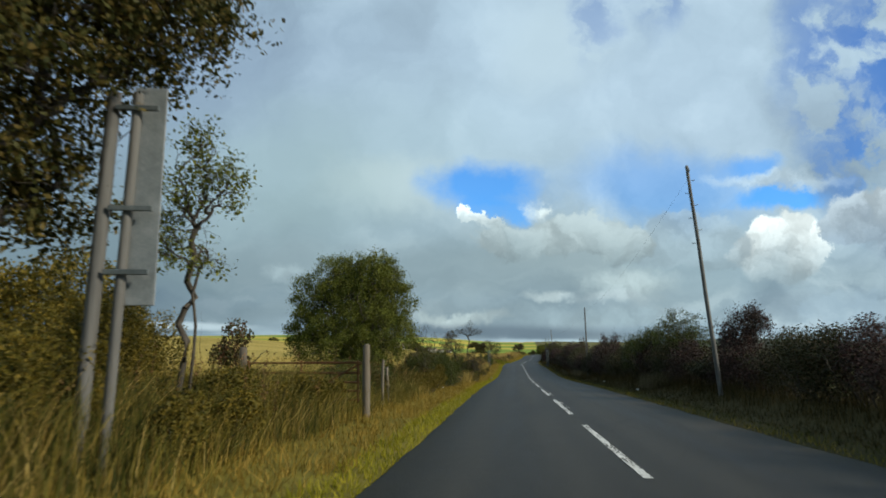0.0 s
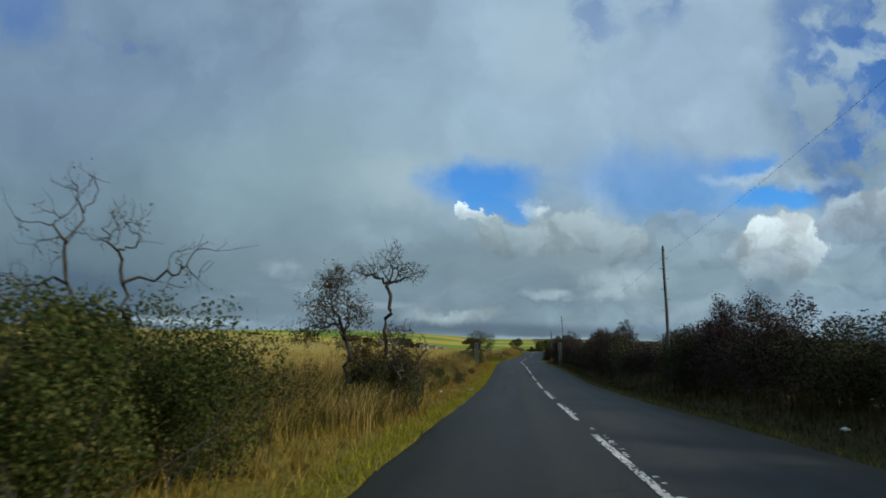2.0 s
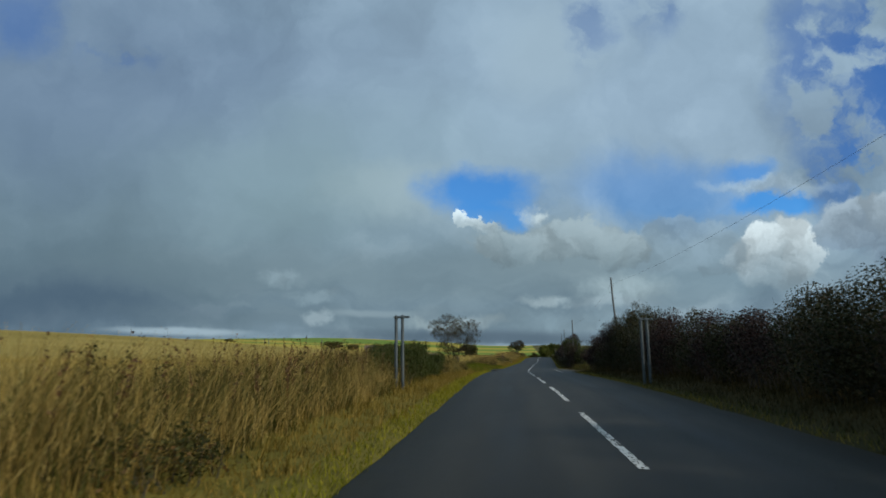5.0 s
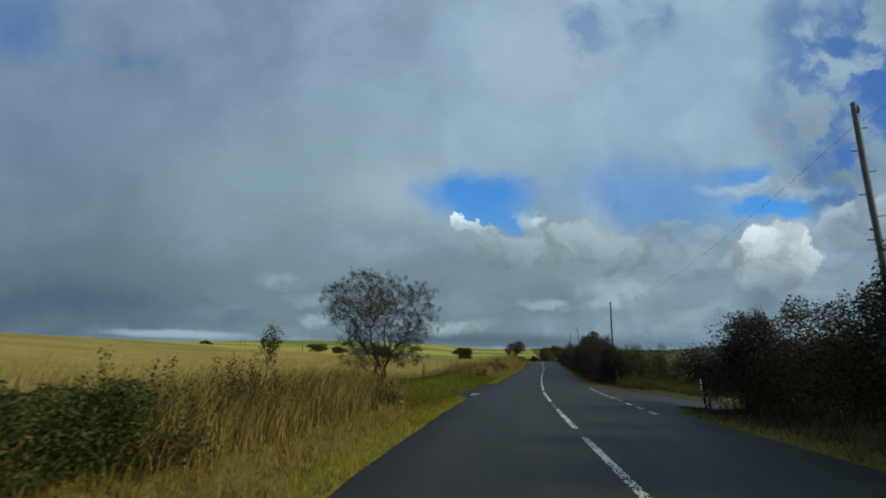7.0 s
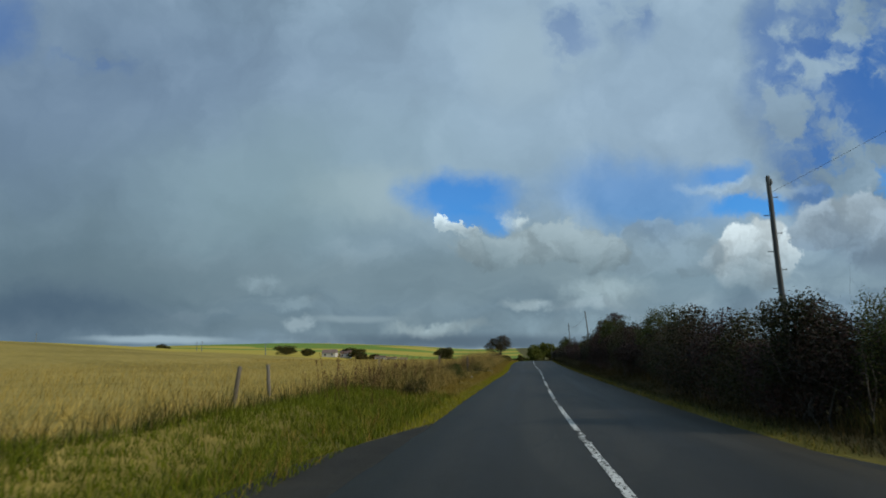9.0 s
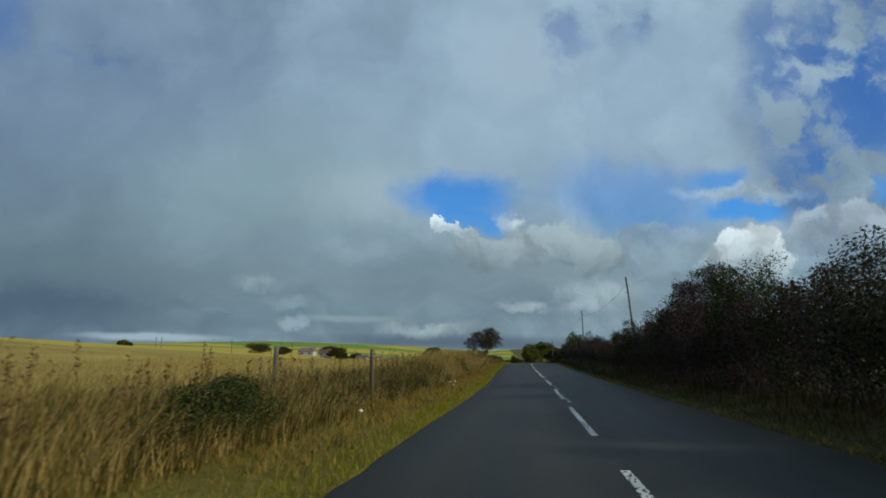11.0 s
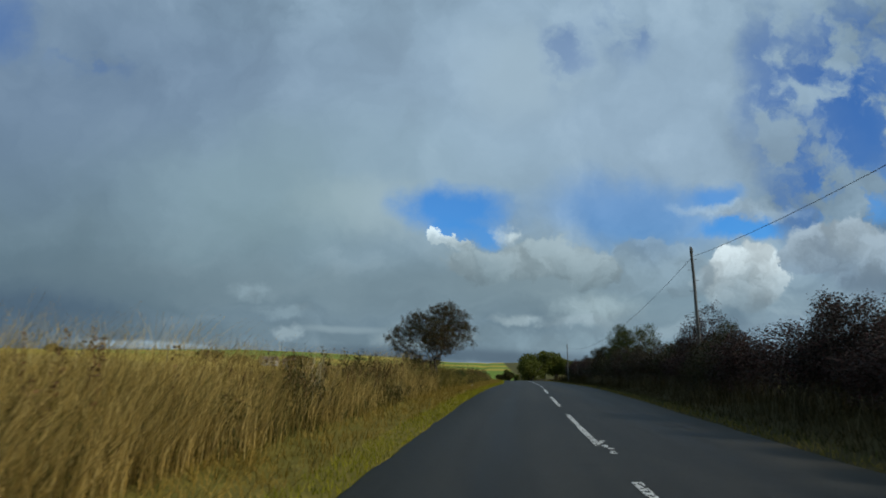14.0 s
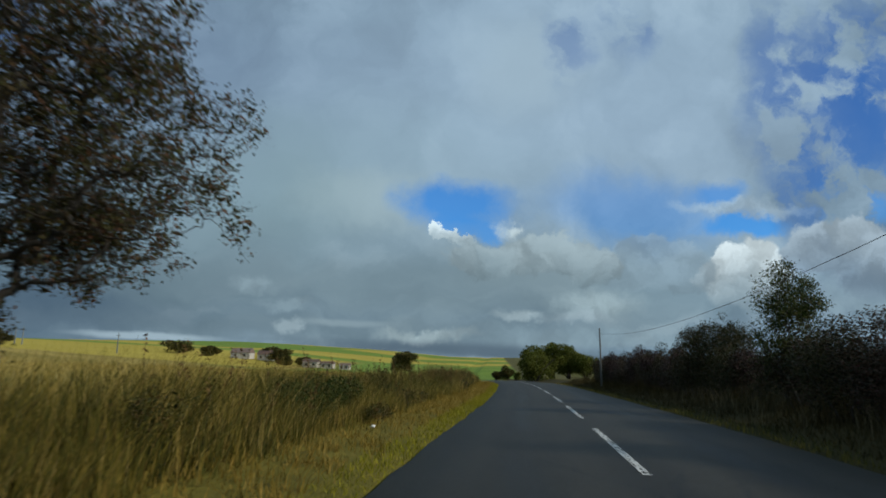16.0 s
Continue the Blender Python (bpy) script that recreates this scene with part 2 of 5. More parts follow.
def road_surface():
    """Worn chippings: pale wheel tracks, an oily dark band down each lane, patches, grit along the edges."""
    m = bpy.data.materials.new("worn_asphalt")
    m.use_nodes = True
    n = Nodes(m.node_tree)
    here = n.node("ShaderNodeNewGeometry").outputs["Position"]
    side = n.node("ShaderNodeAttribute")
    side.attribute_name = "across"
    lane = n.math("SUBTRACT", n.math("ABSOLUTE", side.outputs["Fac"]), 1.5)
    wander = n.math("MULTIPLY", n.math("SUBTRACT", n.noise(n.vec("MULTIPLY", here, (0.3, 0.09, 0.0)), 1.0, 2.0), 0.5), 0.5)
    lane = n.math("ABSOLUTE", n.math("ADD", lane, wander))
    oil = n.math("MULTIPLY", n.span(lane, 0.45, 0.05), n.span(n.noise(n.vec("MULTIPLY", here, (1.0, 0.12, 0.0)), 0.8, 3.0), 0.3, 0.65))
    track = n.math("MULTIPLY", n.span(lane, 0.35, 0.65), n.span(lane, 1.15, 0.85))
    long = n.noise(n.vec("MULTIPLY", here, (1.6, 0.10, 1.0)), 0.6, 5.0, 0.6)
    chips = n.noise(here, 55.0, 3.0, 0.7)
    mottle = n.noise(n.vec("MULTIPLY", here, (1.0, 0.45, 1.0)), 4.5, 4.0, 0.65)
    col = n.ramp(n.math("ADD", n.math("MULTIPLY", long, 0.4), n.math("ADD", n.math("MULTIPLY", chips, 0.3), n.math("MULTIPLY", mottle, 0.3))), ((0.3, (0.0125, 0.0112, 0.0083)), (0.5, (0.0235, 0.0212, 0.0160)), (0.7, (0.042, 0.0377, 0.0288))))
    col = n.mix(n.math("MULTIPLY", track, 0.35), col, (0.039, 0.0352, 0.0272))
    col = n.mix(n.math("MULTIPLY", oil, 0.6), col, (0.0115, 0.0105, 0.0082))
    patch = n.span(n.noise(n.vec("MULTIPLY", here, (0.35, 0.07, 0.0)), 1.0, 2.0, 0.4, 0.6), 0.56, 0.58)
    col = n.mix(n.math("MULTIPLY", patch, 0.35), col, (0.0125, 0.0115, 0.009))
    grit = n.math("MULTIPLY", n.span(n.math("ABSOLUTE", side.outputs["Fac"]), 2.45, 3.05), n.span(n.noise(here, 2.2, 5.0, 0.65), 0.35, 0.6))
    col = n.mix(n.math("MULTIPLY", grit, 0.75), col, (0.030, 0.024, 0.012))
    crack = n.node("ShaderNodeTexVoronoi")
    crack.feature = "DISTANCE_TO_EDGE"
    n.put(crack.inputs["Vector"], n.vec("ADD", n.vec("MULTIPLY", here, (0.9, 0.28, 0.0)), n.vec("MULTIPLY", n.noise(here, 1.5, 3.0, 0.6, 0.0, True), (0.5, 0.3, 0.0))))
    crack.inputs["Scale"].default_value = 0.6
    line = n.math("MULTIPLY", n.span(crack.outputs["Distance"], 0.012, 0.004), n.span(n.noise(here, 0.11, 2.0), 0.48, 0.6))
    col = n.mix(n.math("MULTIPLY", line, 0.7), col, (0.008, 0.008, 0.007))
    p = n.node("ShaderNodeBsdfPrincipled")
    n.put(p.inputs["Base Color"], col)
    n.put(p.inputs["Roughness"], n.span(n.math("ADD", chips, n.math("MULTIPLY", oil, 0.2)), 0.2, 0.9, 0.72, 0.52, False))
    p.inputs["Specular IOR Level"].default_value = 0.20
    b = n.node("ShaderNodeBump")
    b.inputs["Strength"].default_value, b.inputs["Distance"].default_value = 0.45, 0.012
    n.put(b.inputs["Height"], chips)
    n.put(p.inputs["Normal"], b.outputs[0])
    n.put(n.node("ShaderNodeOutputMaterial").inputs[0], p.outputs[0])
    return m


ASPHALT = road_surface()
OLD_ASPHALT = surface("broken_asphalt", ((0.015, 0.014, 0.011), (0.025, 0.023, 0.018), (0.042, 0.037, 0.027)), 1.2, 0.9, 0.8, 30.0, spec=0.2)
PAINT = surface("worn_road_paint", ((0.26, 0.26, 0.24), (0.46, 0.46, 0.43), (0.60, 0.60, 0.57), (0.70, 0.70, 0.67)), 2.2, 0.6, 0.3, 50.0)
TURF = surface("verge_grass_blades", ((0.075, 0.056, 0.010), (0.16, 0.115, 0.019), (0.27, 0.185, 0.034), (0.37, 0.25, 0.062)), 0.35, 0.8, 0.0, random=0.45, per="island", through=0.3, spec=0.12)
STRAW = surface("tall_dry_grass_blades", ((0.050, 0.038, 0.010), (0.19, 0.132, 0.033), (0.39, 0.272, 0.074), (0.57, 0.425, 0.15)), 0.45, 0.75, 0.0, random=0.45, per="island", through=0.3, spec=0.12)
LUSH = surface("lush_verge_blades", ((0.105, 0.108, 0.008), (0.205, 0.198, 0.013), (0.325, 0.285, 0.025)), 0.4, 0.75, 0.0, random=0.5, per="island", through=0.3, spec=0.12)
# dull verge browns, darkened so the blades carry the hedge's shade in their colour
DULL_SHADED = surface("dull_shaded_hedge_foot_blades", ((0.015, 0.014, 0.004), (0.034, 0.028, 0.008), (0.080, 0.055, 0.018)), 0.4, 0.85, 0.0, random=0.5, per="island", through=0.15, spec=0.12)
PASTURE = surface("pasture_blades", ((0.16, 0.12, 0.026), (0.29, 0.21, 0.05), (0.44, 0.32, 0.085), (0.52, 0.39, 0.12)), 0.12, 0.8, 0.0, random=0.4, per="island", through=0.3, spec=0.12)
GREENER = surface("rank_green_blades", ((0.020, 0.026, 0.007), (0.050, 0.060, 0.012), (0.10, 0.095, 0.02), (0.15, 0.11, 0.03)), 0.4, 0.75, 0.0, random=0.5, per="island", through=0.3, spec=0.12)
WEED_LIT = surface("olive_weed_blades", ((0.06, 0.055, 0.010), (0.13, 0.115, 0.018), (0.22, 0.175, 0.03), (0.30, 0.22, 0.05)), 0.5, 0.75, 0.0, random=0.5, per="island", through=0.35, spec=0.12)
FRESH = surface("fresh_green_blades", ((0.052, 0.070, 0.005), (0.100, 0.124, 0.008), (0.175, 0.180, 0.014)), 0.5, 0.75, 0.0, random=0.5, per="island", through=0.3, spec=0.12)
BLEACHED = surface("bleached_grass_stems", ((0.035, 0.030, 0.014), (0.085, 0.070, 0.036), (0.17, 0.145, 0.085)), 0.5, 0.8, 0.0, random=0.5, per="island", through=0.2, spec=0.12)
PALE = surface("pale_straw_stems", ((0.30, 0.24, 0.13), (0.48, 0.40, 0.25), (0.62, 0.54, 0.38)), 0.8, 0.7, 0.0, random=0.5, per="island", through=0.3, spec=0.12)
DOCK = surface("dead_dock_stalks", ((0.05, 0.025, 0.010), (0.10, 0.050, 0.018), (0.17, 0.085, 0.03)), 0.5, 0.85, 0.0, random=0.5, per="island")
BARK = surface("grey_brown_bark", ((0.022, 0.019, 0.015), (0.048, 0.042, 0.034), (0.095, 0.085, 0.068)), 3.0, 0.9, 0.9, 20.0, stretch=(1, 1, 0.3))
THORN = surface("hawthorn_leaves", ((0.030, 0.034, 0.012), (0.055, 0.056, 0.018), (0.072, 0.058, 0.024), (0.095, 0.050, 0.028)), 0.8, 0.65, 0.0, random=0.6, per="island", through=0.25, spec=0.12)
WILLOW = surface("willow_leaves", ((0.045, 0.056, 0.010), (0.090, 0.106, 0.018), (0.155, 0.162, 0.030)), 1.2, 0.7, 0.0, random=0.35, per="island", through=0.3, spec=0.12)
ASH = surface("dark_tree_leaves", ((0.025, 0.030, 0.008), (0.055, 0.055, 0.014), (0.10, 0.075, 0.02)), 0.7, 0.6, 0.0, random=0.55, per="island", through=0.25, spec=0.12)
HEDGE = surface("hedge_leaves", ((0.013, 0.016, 0.006), (0.026, 0.032, 0.010), (0.046, 0.046, 0.015), (0.062, 0.042, 0.020)), 0.35, 0.7, 0.0, random=0.5, per="island", through=0.15, spec=0.2, other=((0.016, 0.012, 0.010), (0.032, 0.023, 0.019), (0.050, 0.031, 0.026), (0.072, 0.032, 0.029)))
GOLD = surface("yellowing_leaves", ((0.045, 0.042, 0.009), (0.10, 0.085, 0.014), (0.18, 0.13, 0.022)), 0.8, 0.6, 0.0, random=0.5, per="island", through=0.3, spec=0.12)
RIDGE = surface("far_woodland", ((0.020, 0.028, 0.020), (0.036, 0.046, 0.028), (0.060, 0.070, 0.040)), 0.06, 0.9, 0.0)
WEED = surface("weed_leaves", ((0.020, 0.024, 0.007), (0.045, 0.050, 0.012), (0.085, 0.075, 0.02), (0.12, 0.07, 0.025)), 1.5, 0.7, 0.0, random=0.5, per="island", through=0.2, spec=0.12)
BRAMBLE = surface("bramble_leaves", ((0.015, 0.025, 0.006), (0.034, 0.054, 0.010), (0.062, 0.082, 0.016), (0.095, 0.085, 0.024)), 0.6, 0.6, 0.0, random=0.55, per="island", through=0.2, spec=0.12)
TIMBER = surface("weathered_timber", ((0.055, 0.046, 0.034), (0.11, 0.093, 0.070), (0.19, 0.168, 0.135)), 2.5, 0.85, 0.6, 25.0, stretch=(1, 1, 0.12), random=0.25)
POLE_WOOD = surface("tarred_pole_timber", ((0.045, 0.045, 0.042), (0.085, 0.085, 0.080), (0.15, 0.15, 0.14)), 2.0, 0.8, 0.5, 25.0, stretch=(1, 1, 0.1), random=0.2)
RUST = surface("rusty_gate_steel", ((0.09, 0.035, 0.015), (0.16, 0.065, 0.025), (0.24, 0.11, 0.05)), 4.0, 0.8, 0.3)
STEEL = surface("galvanised_steel", ((0.09, 0.105, 0.11), (0.14, 0.16, 0.165), (0.21, 0.23, 0.235)), 5.0, 0.5, 0.15)
WHITE = surface("white_painted_post", ((0.55, 0.56, 0.55), (0.75, 0.76, 0.75), (0.82, 0.82, 0.80)), 6.0, 0.5, 0.1)
BLACK = surface("black_plastic", ((0.012, 0.012, 0.013), (0.02, 0.02, 0.02)), 6.0, 0.5, 0.1)
PAPER = surface("crumpled_litter", ((0.5, 0.5, 0.48), (0.72, 0.72, 0.70), (0.8, 0.8, 0.78)), 20.0, 0.6, 0.2)
CABLE = surface("black_cable", ((0.012, 0.012, 0.012), (0.02, 0.02, 0.02)), 5.0, 0.5, 0.0)
RENDER = surface("pale_farm_walls", ((0.32, 0.30, 0.27), (0.44, 0.42, 0.39), (0.56, 0.54, 0.50)), 0.4, 0.9, 0.2)
SLATE = surface("farm_roofs", ((0.09, 0.055, 0.045), (0.13, 0.085, 0.07), (0.18, 0.13, 0.11)), 0.5, 0.8, 0.2, random=0.5)
DARK = surface("dark_window_glass", ((0.02, 0.022, 0.025), (0.03, 0.033, 0.036)), 2.0, 0.2, 0.0)

# ---- the lie of the land ----
KNOT_Y = [-10, 15, 40, 65, 90, 115, 140, 165, 190, 215, 240, 265, 290, 315, 340, 365, 390]
KNOT_X = [0.326, -0.486, -1.213, -1.704, -2.322, -2.794, -2.480, -1.856, -1.148, -0.676, 0.234, 1.20, 1.50, 0.95, -0.6, -3.2, -6.6]
KNOT_Z = [0.180, -0.257, -0.692, -1.149, -0.917, -0.900, -1.088, -0.957, -0.770, -0.327, 0.039, 0.021, 0.05, -0.10, -0.35, -0.7, -1.1]
LANE_Y = [0, 25, 90, 108, 128, 150, 175, 190, 225, 260]
LANE_X = [1.50, 1.47, 1.36, 1.18, 0.98, 0.98, 1.18, 1.32, 1.36, 1.45]   # from the driven line to the middle of the road
HALF = 3.1                # half the road's width


def spline(knots, values):
    """A natural cubic spline, which goes on straight past its ends."""
    k, v = np.array(knots, float), np.array(values, float)
    n, h = len(k), k[1] - k[0]
    a, r = np.eye(n), np.zeros(n)
    for i in range(1, n - 1):
        a[i, i - 1:i + 2] = h / 6, 2 * h / 3, h / 6
        r[i] = (v[i - 1] - 2 * v[i] + v[i + 1]) / h
    s = np.linalg.solve(a, r)

    def at(x):
        x = np.asarray(x, float)
        c = np.clip(x, k[0], k[-1])
        i = np.clip(((c - k[0]) / h).astype(int), 0, n - 2)
        p = (k[i + 1] - c) / h
        q = 1 - p
        out = p * v[i] + q * v[i + 1] + ((p**3 - p) * s[i] + (q**3 - q) * s[i + 1]) * h * h / 6
        lo = (v[1] - v[0]) / h - h / 6 * s[1]
        hi = (v[-1] - v[-2]) / h + h / 6 * s[-2]
        return out + np.minimum(x - k[0], 0) * lo + np.clip(x - k[-1], 0, 60) * hi
    return at


_mid, _level = spline(KNOT_Y, KNOT_X), spline(KNOT_Y, KNOT_Z)


def road_x(y):
    return _mid(y) + np.interp(y, LANE_Y, LANE_X)


def road_z(y):
    return _level(y)


def waves(x, y, a=0.0):
    """A gentle sum of waves between -1 and 1."""
    return 0.4 * np.sin(0.31 * x + 0.23 * y + a) + 0.3 * np.sin(0.83 * y - 0.41 * x + 2 * a) + 0.3 * np.sin(1.7 * x + 1.3 * y + 3 * a)


def fall(u, y):
    """How far the land drops along the side road, towards the fields on the right."""
    return 0.15 * np.clip(u - HALF - 0.4, 0, 11) * np.clip(1.7 - np.abs(y - 134.0) / 15.0, 0, 1)


def rise(u, y):
    """Height of the land above the road's level, u metres to the right of its middle."""
    u, y = np.asarray(u, float), np.asarray(y, float)
    left, right = np.maximum(-u - HALF, 0), np.maximum(u - HALF, 0)
    far = np.maximum(left - 4, 0)
    zl = 0.03 + 0.10 * np.clip(left / 1.6, 0, 1) + 0.30 * np.clip((left - 1.7) / 1.8, 0, 1)
    zl = zl + 0.024 * np.minimum(far, 42) + 0.088 * np.clip(far - 42, 0, 85) + 0.045 * np.clip(far - 127, 0, 130) + 0.010 * np.clip(far - 257, 0, 900)
    zr = 0.04 + 0.14 * np.clip(right / 1.4, 0, 1) + 0.25 * np.clip((right - 1.5) / 1.0, 0, 1) - 0.004 * np.clip(right - 8, 0, 300)
    bump = 0.05 * waves(u, y) * np.clip((np.abs(u) - HALF - 0.3) / 1.5, 0, 1)
    # far hills ahead and on both sides
    out = np.hypot(u, y - 120)
    hill = 15.0 * np.clip((y - 420) / 620, 0, 1) ** 1.1 * np.clip(1.1 - u / 500, 0, 1)
    swell = np.clip((out - 250) / 1200, 0, 1) * 6.0 * (1 + waves(u / 160, y / 140, 0.7))
    flat_road = np.clip((np.abs(u) - 30) / 60, 0, 1)
    ends = np.clip((y - 400) / 120, 0, 1)
    grade = np.where(u < 0, zl, zr) + bump + (hill + swell) * np.maximum(flat_road, ends)
    # side road and the field entrance lie level with the road
    mouth = np.clip(1.6 - np.abs(y - 126.0) / 9.0, 0, 1) * (u > 0) * np.clip((26 - u) / 6, 0, 1)
    lay = np.clip(1.5 - np.abs(y - 134.5) / 7.0, 0, 1) * (u < 0) * np.clip((u + 7.5) / 2, 0, 1)
    grade = grade * (1 - 0.95 * np.maximum(mouth, lay))
    return grade - fall(u, y) - 0.22 * np.clip((HALF - 0.02 - np.abs(u)) / 0.12, 0, 1)


def land(u, y):
    """The place on the land at u metres from the middle of the road."""
    return np.stack([road_x(y) + u, np.asarray(y, float) + 0 * np.asarray(u, float), road_z(y) + rise(u, y)], -1)


def spot(u, y):
    return Vector(land(u, y).tolist())


# ---- mesh helpers ----


def mesh_of(name, verts, faces, materials, smooth=False, index=None):
    """A mesh from arrays: faces all of one count."""
    verts, faces = np.asarray(verts, np.float32), np.asarray(faces, np.int32)
    me = bpy.data.meshes.new(name)
    me.vertices.add(len(verts))
    me.vertices.foreach_set("co", verts.ravel())
    me.loops.add(faces.size)
    me.loops.foreach_set("vertex_index", faces.ravel())
    me.polygons.add(len(faces))
    me.polygons.foreach_set("loop_start", np.arange(0, faces.size, faces.shape[1], dtype=np.int32))
    for m in materials if isinstance(materials, (list, tuple)) else (materials,):
        me.materials.append(m)
    if index is not None:
        me.polygons.foreach_set("material_index", np.asarray(index, np.int32))
    if smooth:
        me.polygons.foreach_set("use_smooth", np.ones(len(faces), bool))
    me.update(calc_edges=True)
    return me


def part(name, me, parent=None, label=""):
    """Links a mesh as one object, under a thing or a part where one is given."""
    if isinstance(me, tuple):
        bm, material = me
        me = bpy.data.meshes.new(name)
        bm.to_mesh(me)
        bm.free()
        me.materials.append(material)
    ob = new(name, me)
    ob.parent = parent
    return tagged(ob, label)


def thing(name, at, label, category, group="", turn=0.0):
    """An Empty at the base of a thing."""
    ob = new(name)
    ob.empty_display_size = 0.2
    ob.matrix_world = Matrix.Translation(at) @ Matrix.Rotation(turn, 4, "Z")
    return tagged(ob, label, category, group)


def sheet(us, ys, lift=0.0):
    """A grid over the land."""
    u, y = np.meshgrid(us, ys)
    p = land(u, y)
    p[..., 2] += lift
    rows, cols = u.shape
    i = np.arange(rows * cols).reshape(rows, cols)
    f = np.stack([i[:-1, :-1], i[:-1, 1:], i[1:, 1:], i[1:, :-1]], -1).reshape(-1, 4)
    return p.reshape(-1, 3), f


def tubes(lines, sides=5):
    """Verts and faces of tapered tubes along lines of (point, radius)."""
    vs, fs, base = [], [], 0
    ring = np.linspace(0, 2 * np.pi, sides, endpoint=False)
    for line in lines:
        p = np.array([q[0] for q in line], float)
        r = np.array([q[1] for q in line], float)
        t = np.gradient(p, axis=0)
        t /= np.linalg.norm(t, axis=1, keepdims=True) + 1e-9
        side = np.cross(t, np.where(np.abs(t[:, 2:3]) > 0.9, [[1.0, 0, 0]], [[0, 0, 1.0]]))
        side /= np.linalg.norm(side, axis=1, keepdims=True) + 1e-9
        over = np.cross(t, side)
        v = p[:, None] + r[:, None, None] * (np.cos(ring)[None, :, None] * side[:, None] + np.sin(ring)[None, :, None] * over[:, None])
        n = len(p)
        i = base + np.arange(n * sides).reshape(n, sides)
        j = np.roll(i, -1, axis=1)
        fs.append(np.stack([i[:-1], j[:-1], j[1:], i[1:]], -1).reshape(-1, 4))
        vs.append(v.reshape(-1, 3))
        base += n * sides
    return np.concatenate(vs), np.concatenate(fs)


def leaves(rng, centres, size, vary=0.5, droop=0.0):
    """One small pointed leaf at each centre."""
    n = len(centres)
    a = rng.normal(size=(n, 3))
    a[:, 2] -= droop
    a /= np.linalg.norm(a, axis=1, keepdims=True)
    b = np.cross(a, rng.normal(size=(n, 3)))
    b /= np.linalg.norm(b, axis=1, keepdims=True) + 1e-9
    s = (size * (1 + vary * (rng.random(n) * 2 - 1)))[:, None]
    v = np.stack([centres - a * s, centres + b * s * 0.55 - a * s * 0.1, centres + a * s, centres - b * s * 0.55 - a * s * 0.1], 1).reshape(-1, 3)
    return v, np.arange(4 * n).reshape(n, 4)


def blades(rng, roots, height, width, lean=0.35, vary=0.4, joints=2, wind=0.0):
    """Bent, tapered blades of grass."""
    n = len(roots)
    h = height * (1 + vary * (rng.random(n) * 2 - 1))
    a = rng.random(n) * 2 * np.pi
    turn = np.stack([np.cos(a), np.sin(a), 0 * a], -1)
    b = rng.random(n) * 2 * np.pi
    bend = np.stack([np.cos(b), np.sin(b), 0 * b], -1) * (lean * h * rng.random(n))[:, None]
    bend = bend + np.array([[0.55, 0.83, 0.0]]) * (wind * h * rng.uniform(0.2, 1.2, n))[:, None]
    rows = []
    for k in range(joints + 1):
        t = k / joints
        mid = roots + bend * t**2 + np.stack([0 * h, 0 * h, h * (t - 0.12 * t * t)], -1)
        w = width * (1 - 0.85 * t)
        w = w[:, None] if isinstance(w, np.ndarray) else w
        rows += [mid - turn * w, mid + turn * w]
    v = np.stack(rows, 1).reshape(-1, 3)
    i = np.arange(n)[:, None] * (2 * joints + 2)
    f = np.concatenate([i + np.array([[2 * k, 2 * k + 1, 2 * k + 3, 2 * k + 2]]) for k in range(joints)])
    return v, f


# ---- ground, road, markings ----


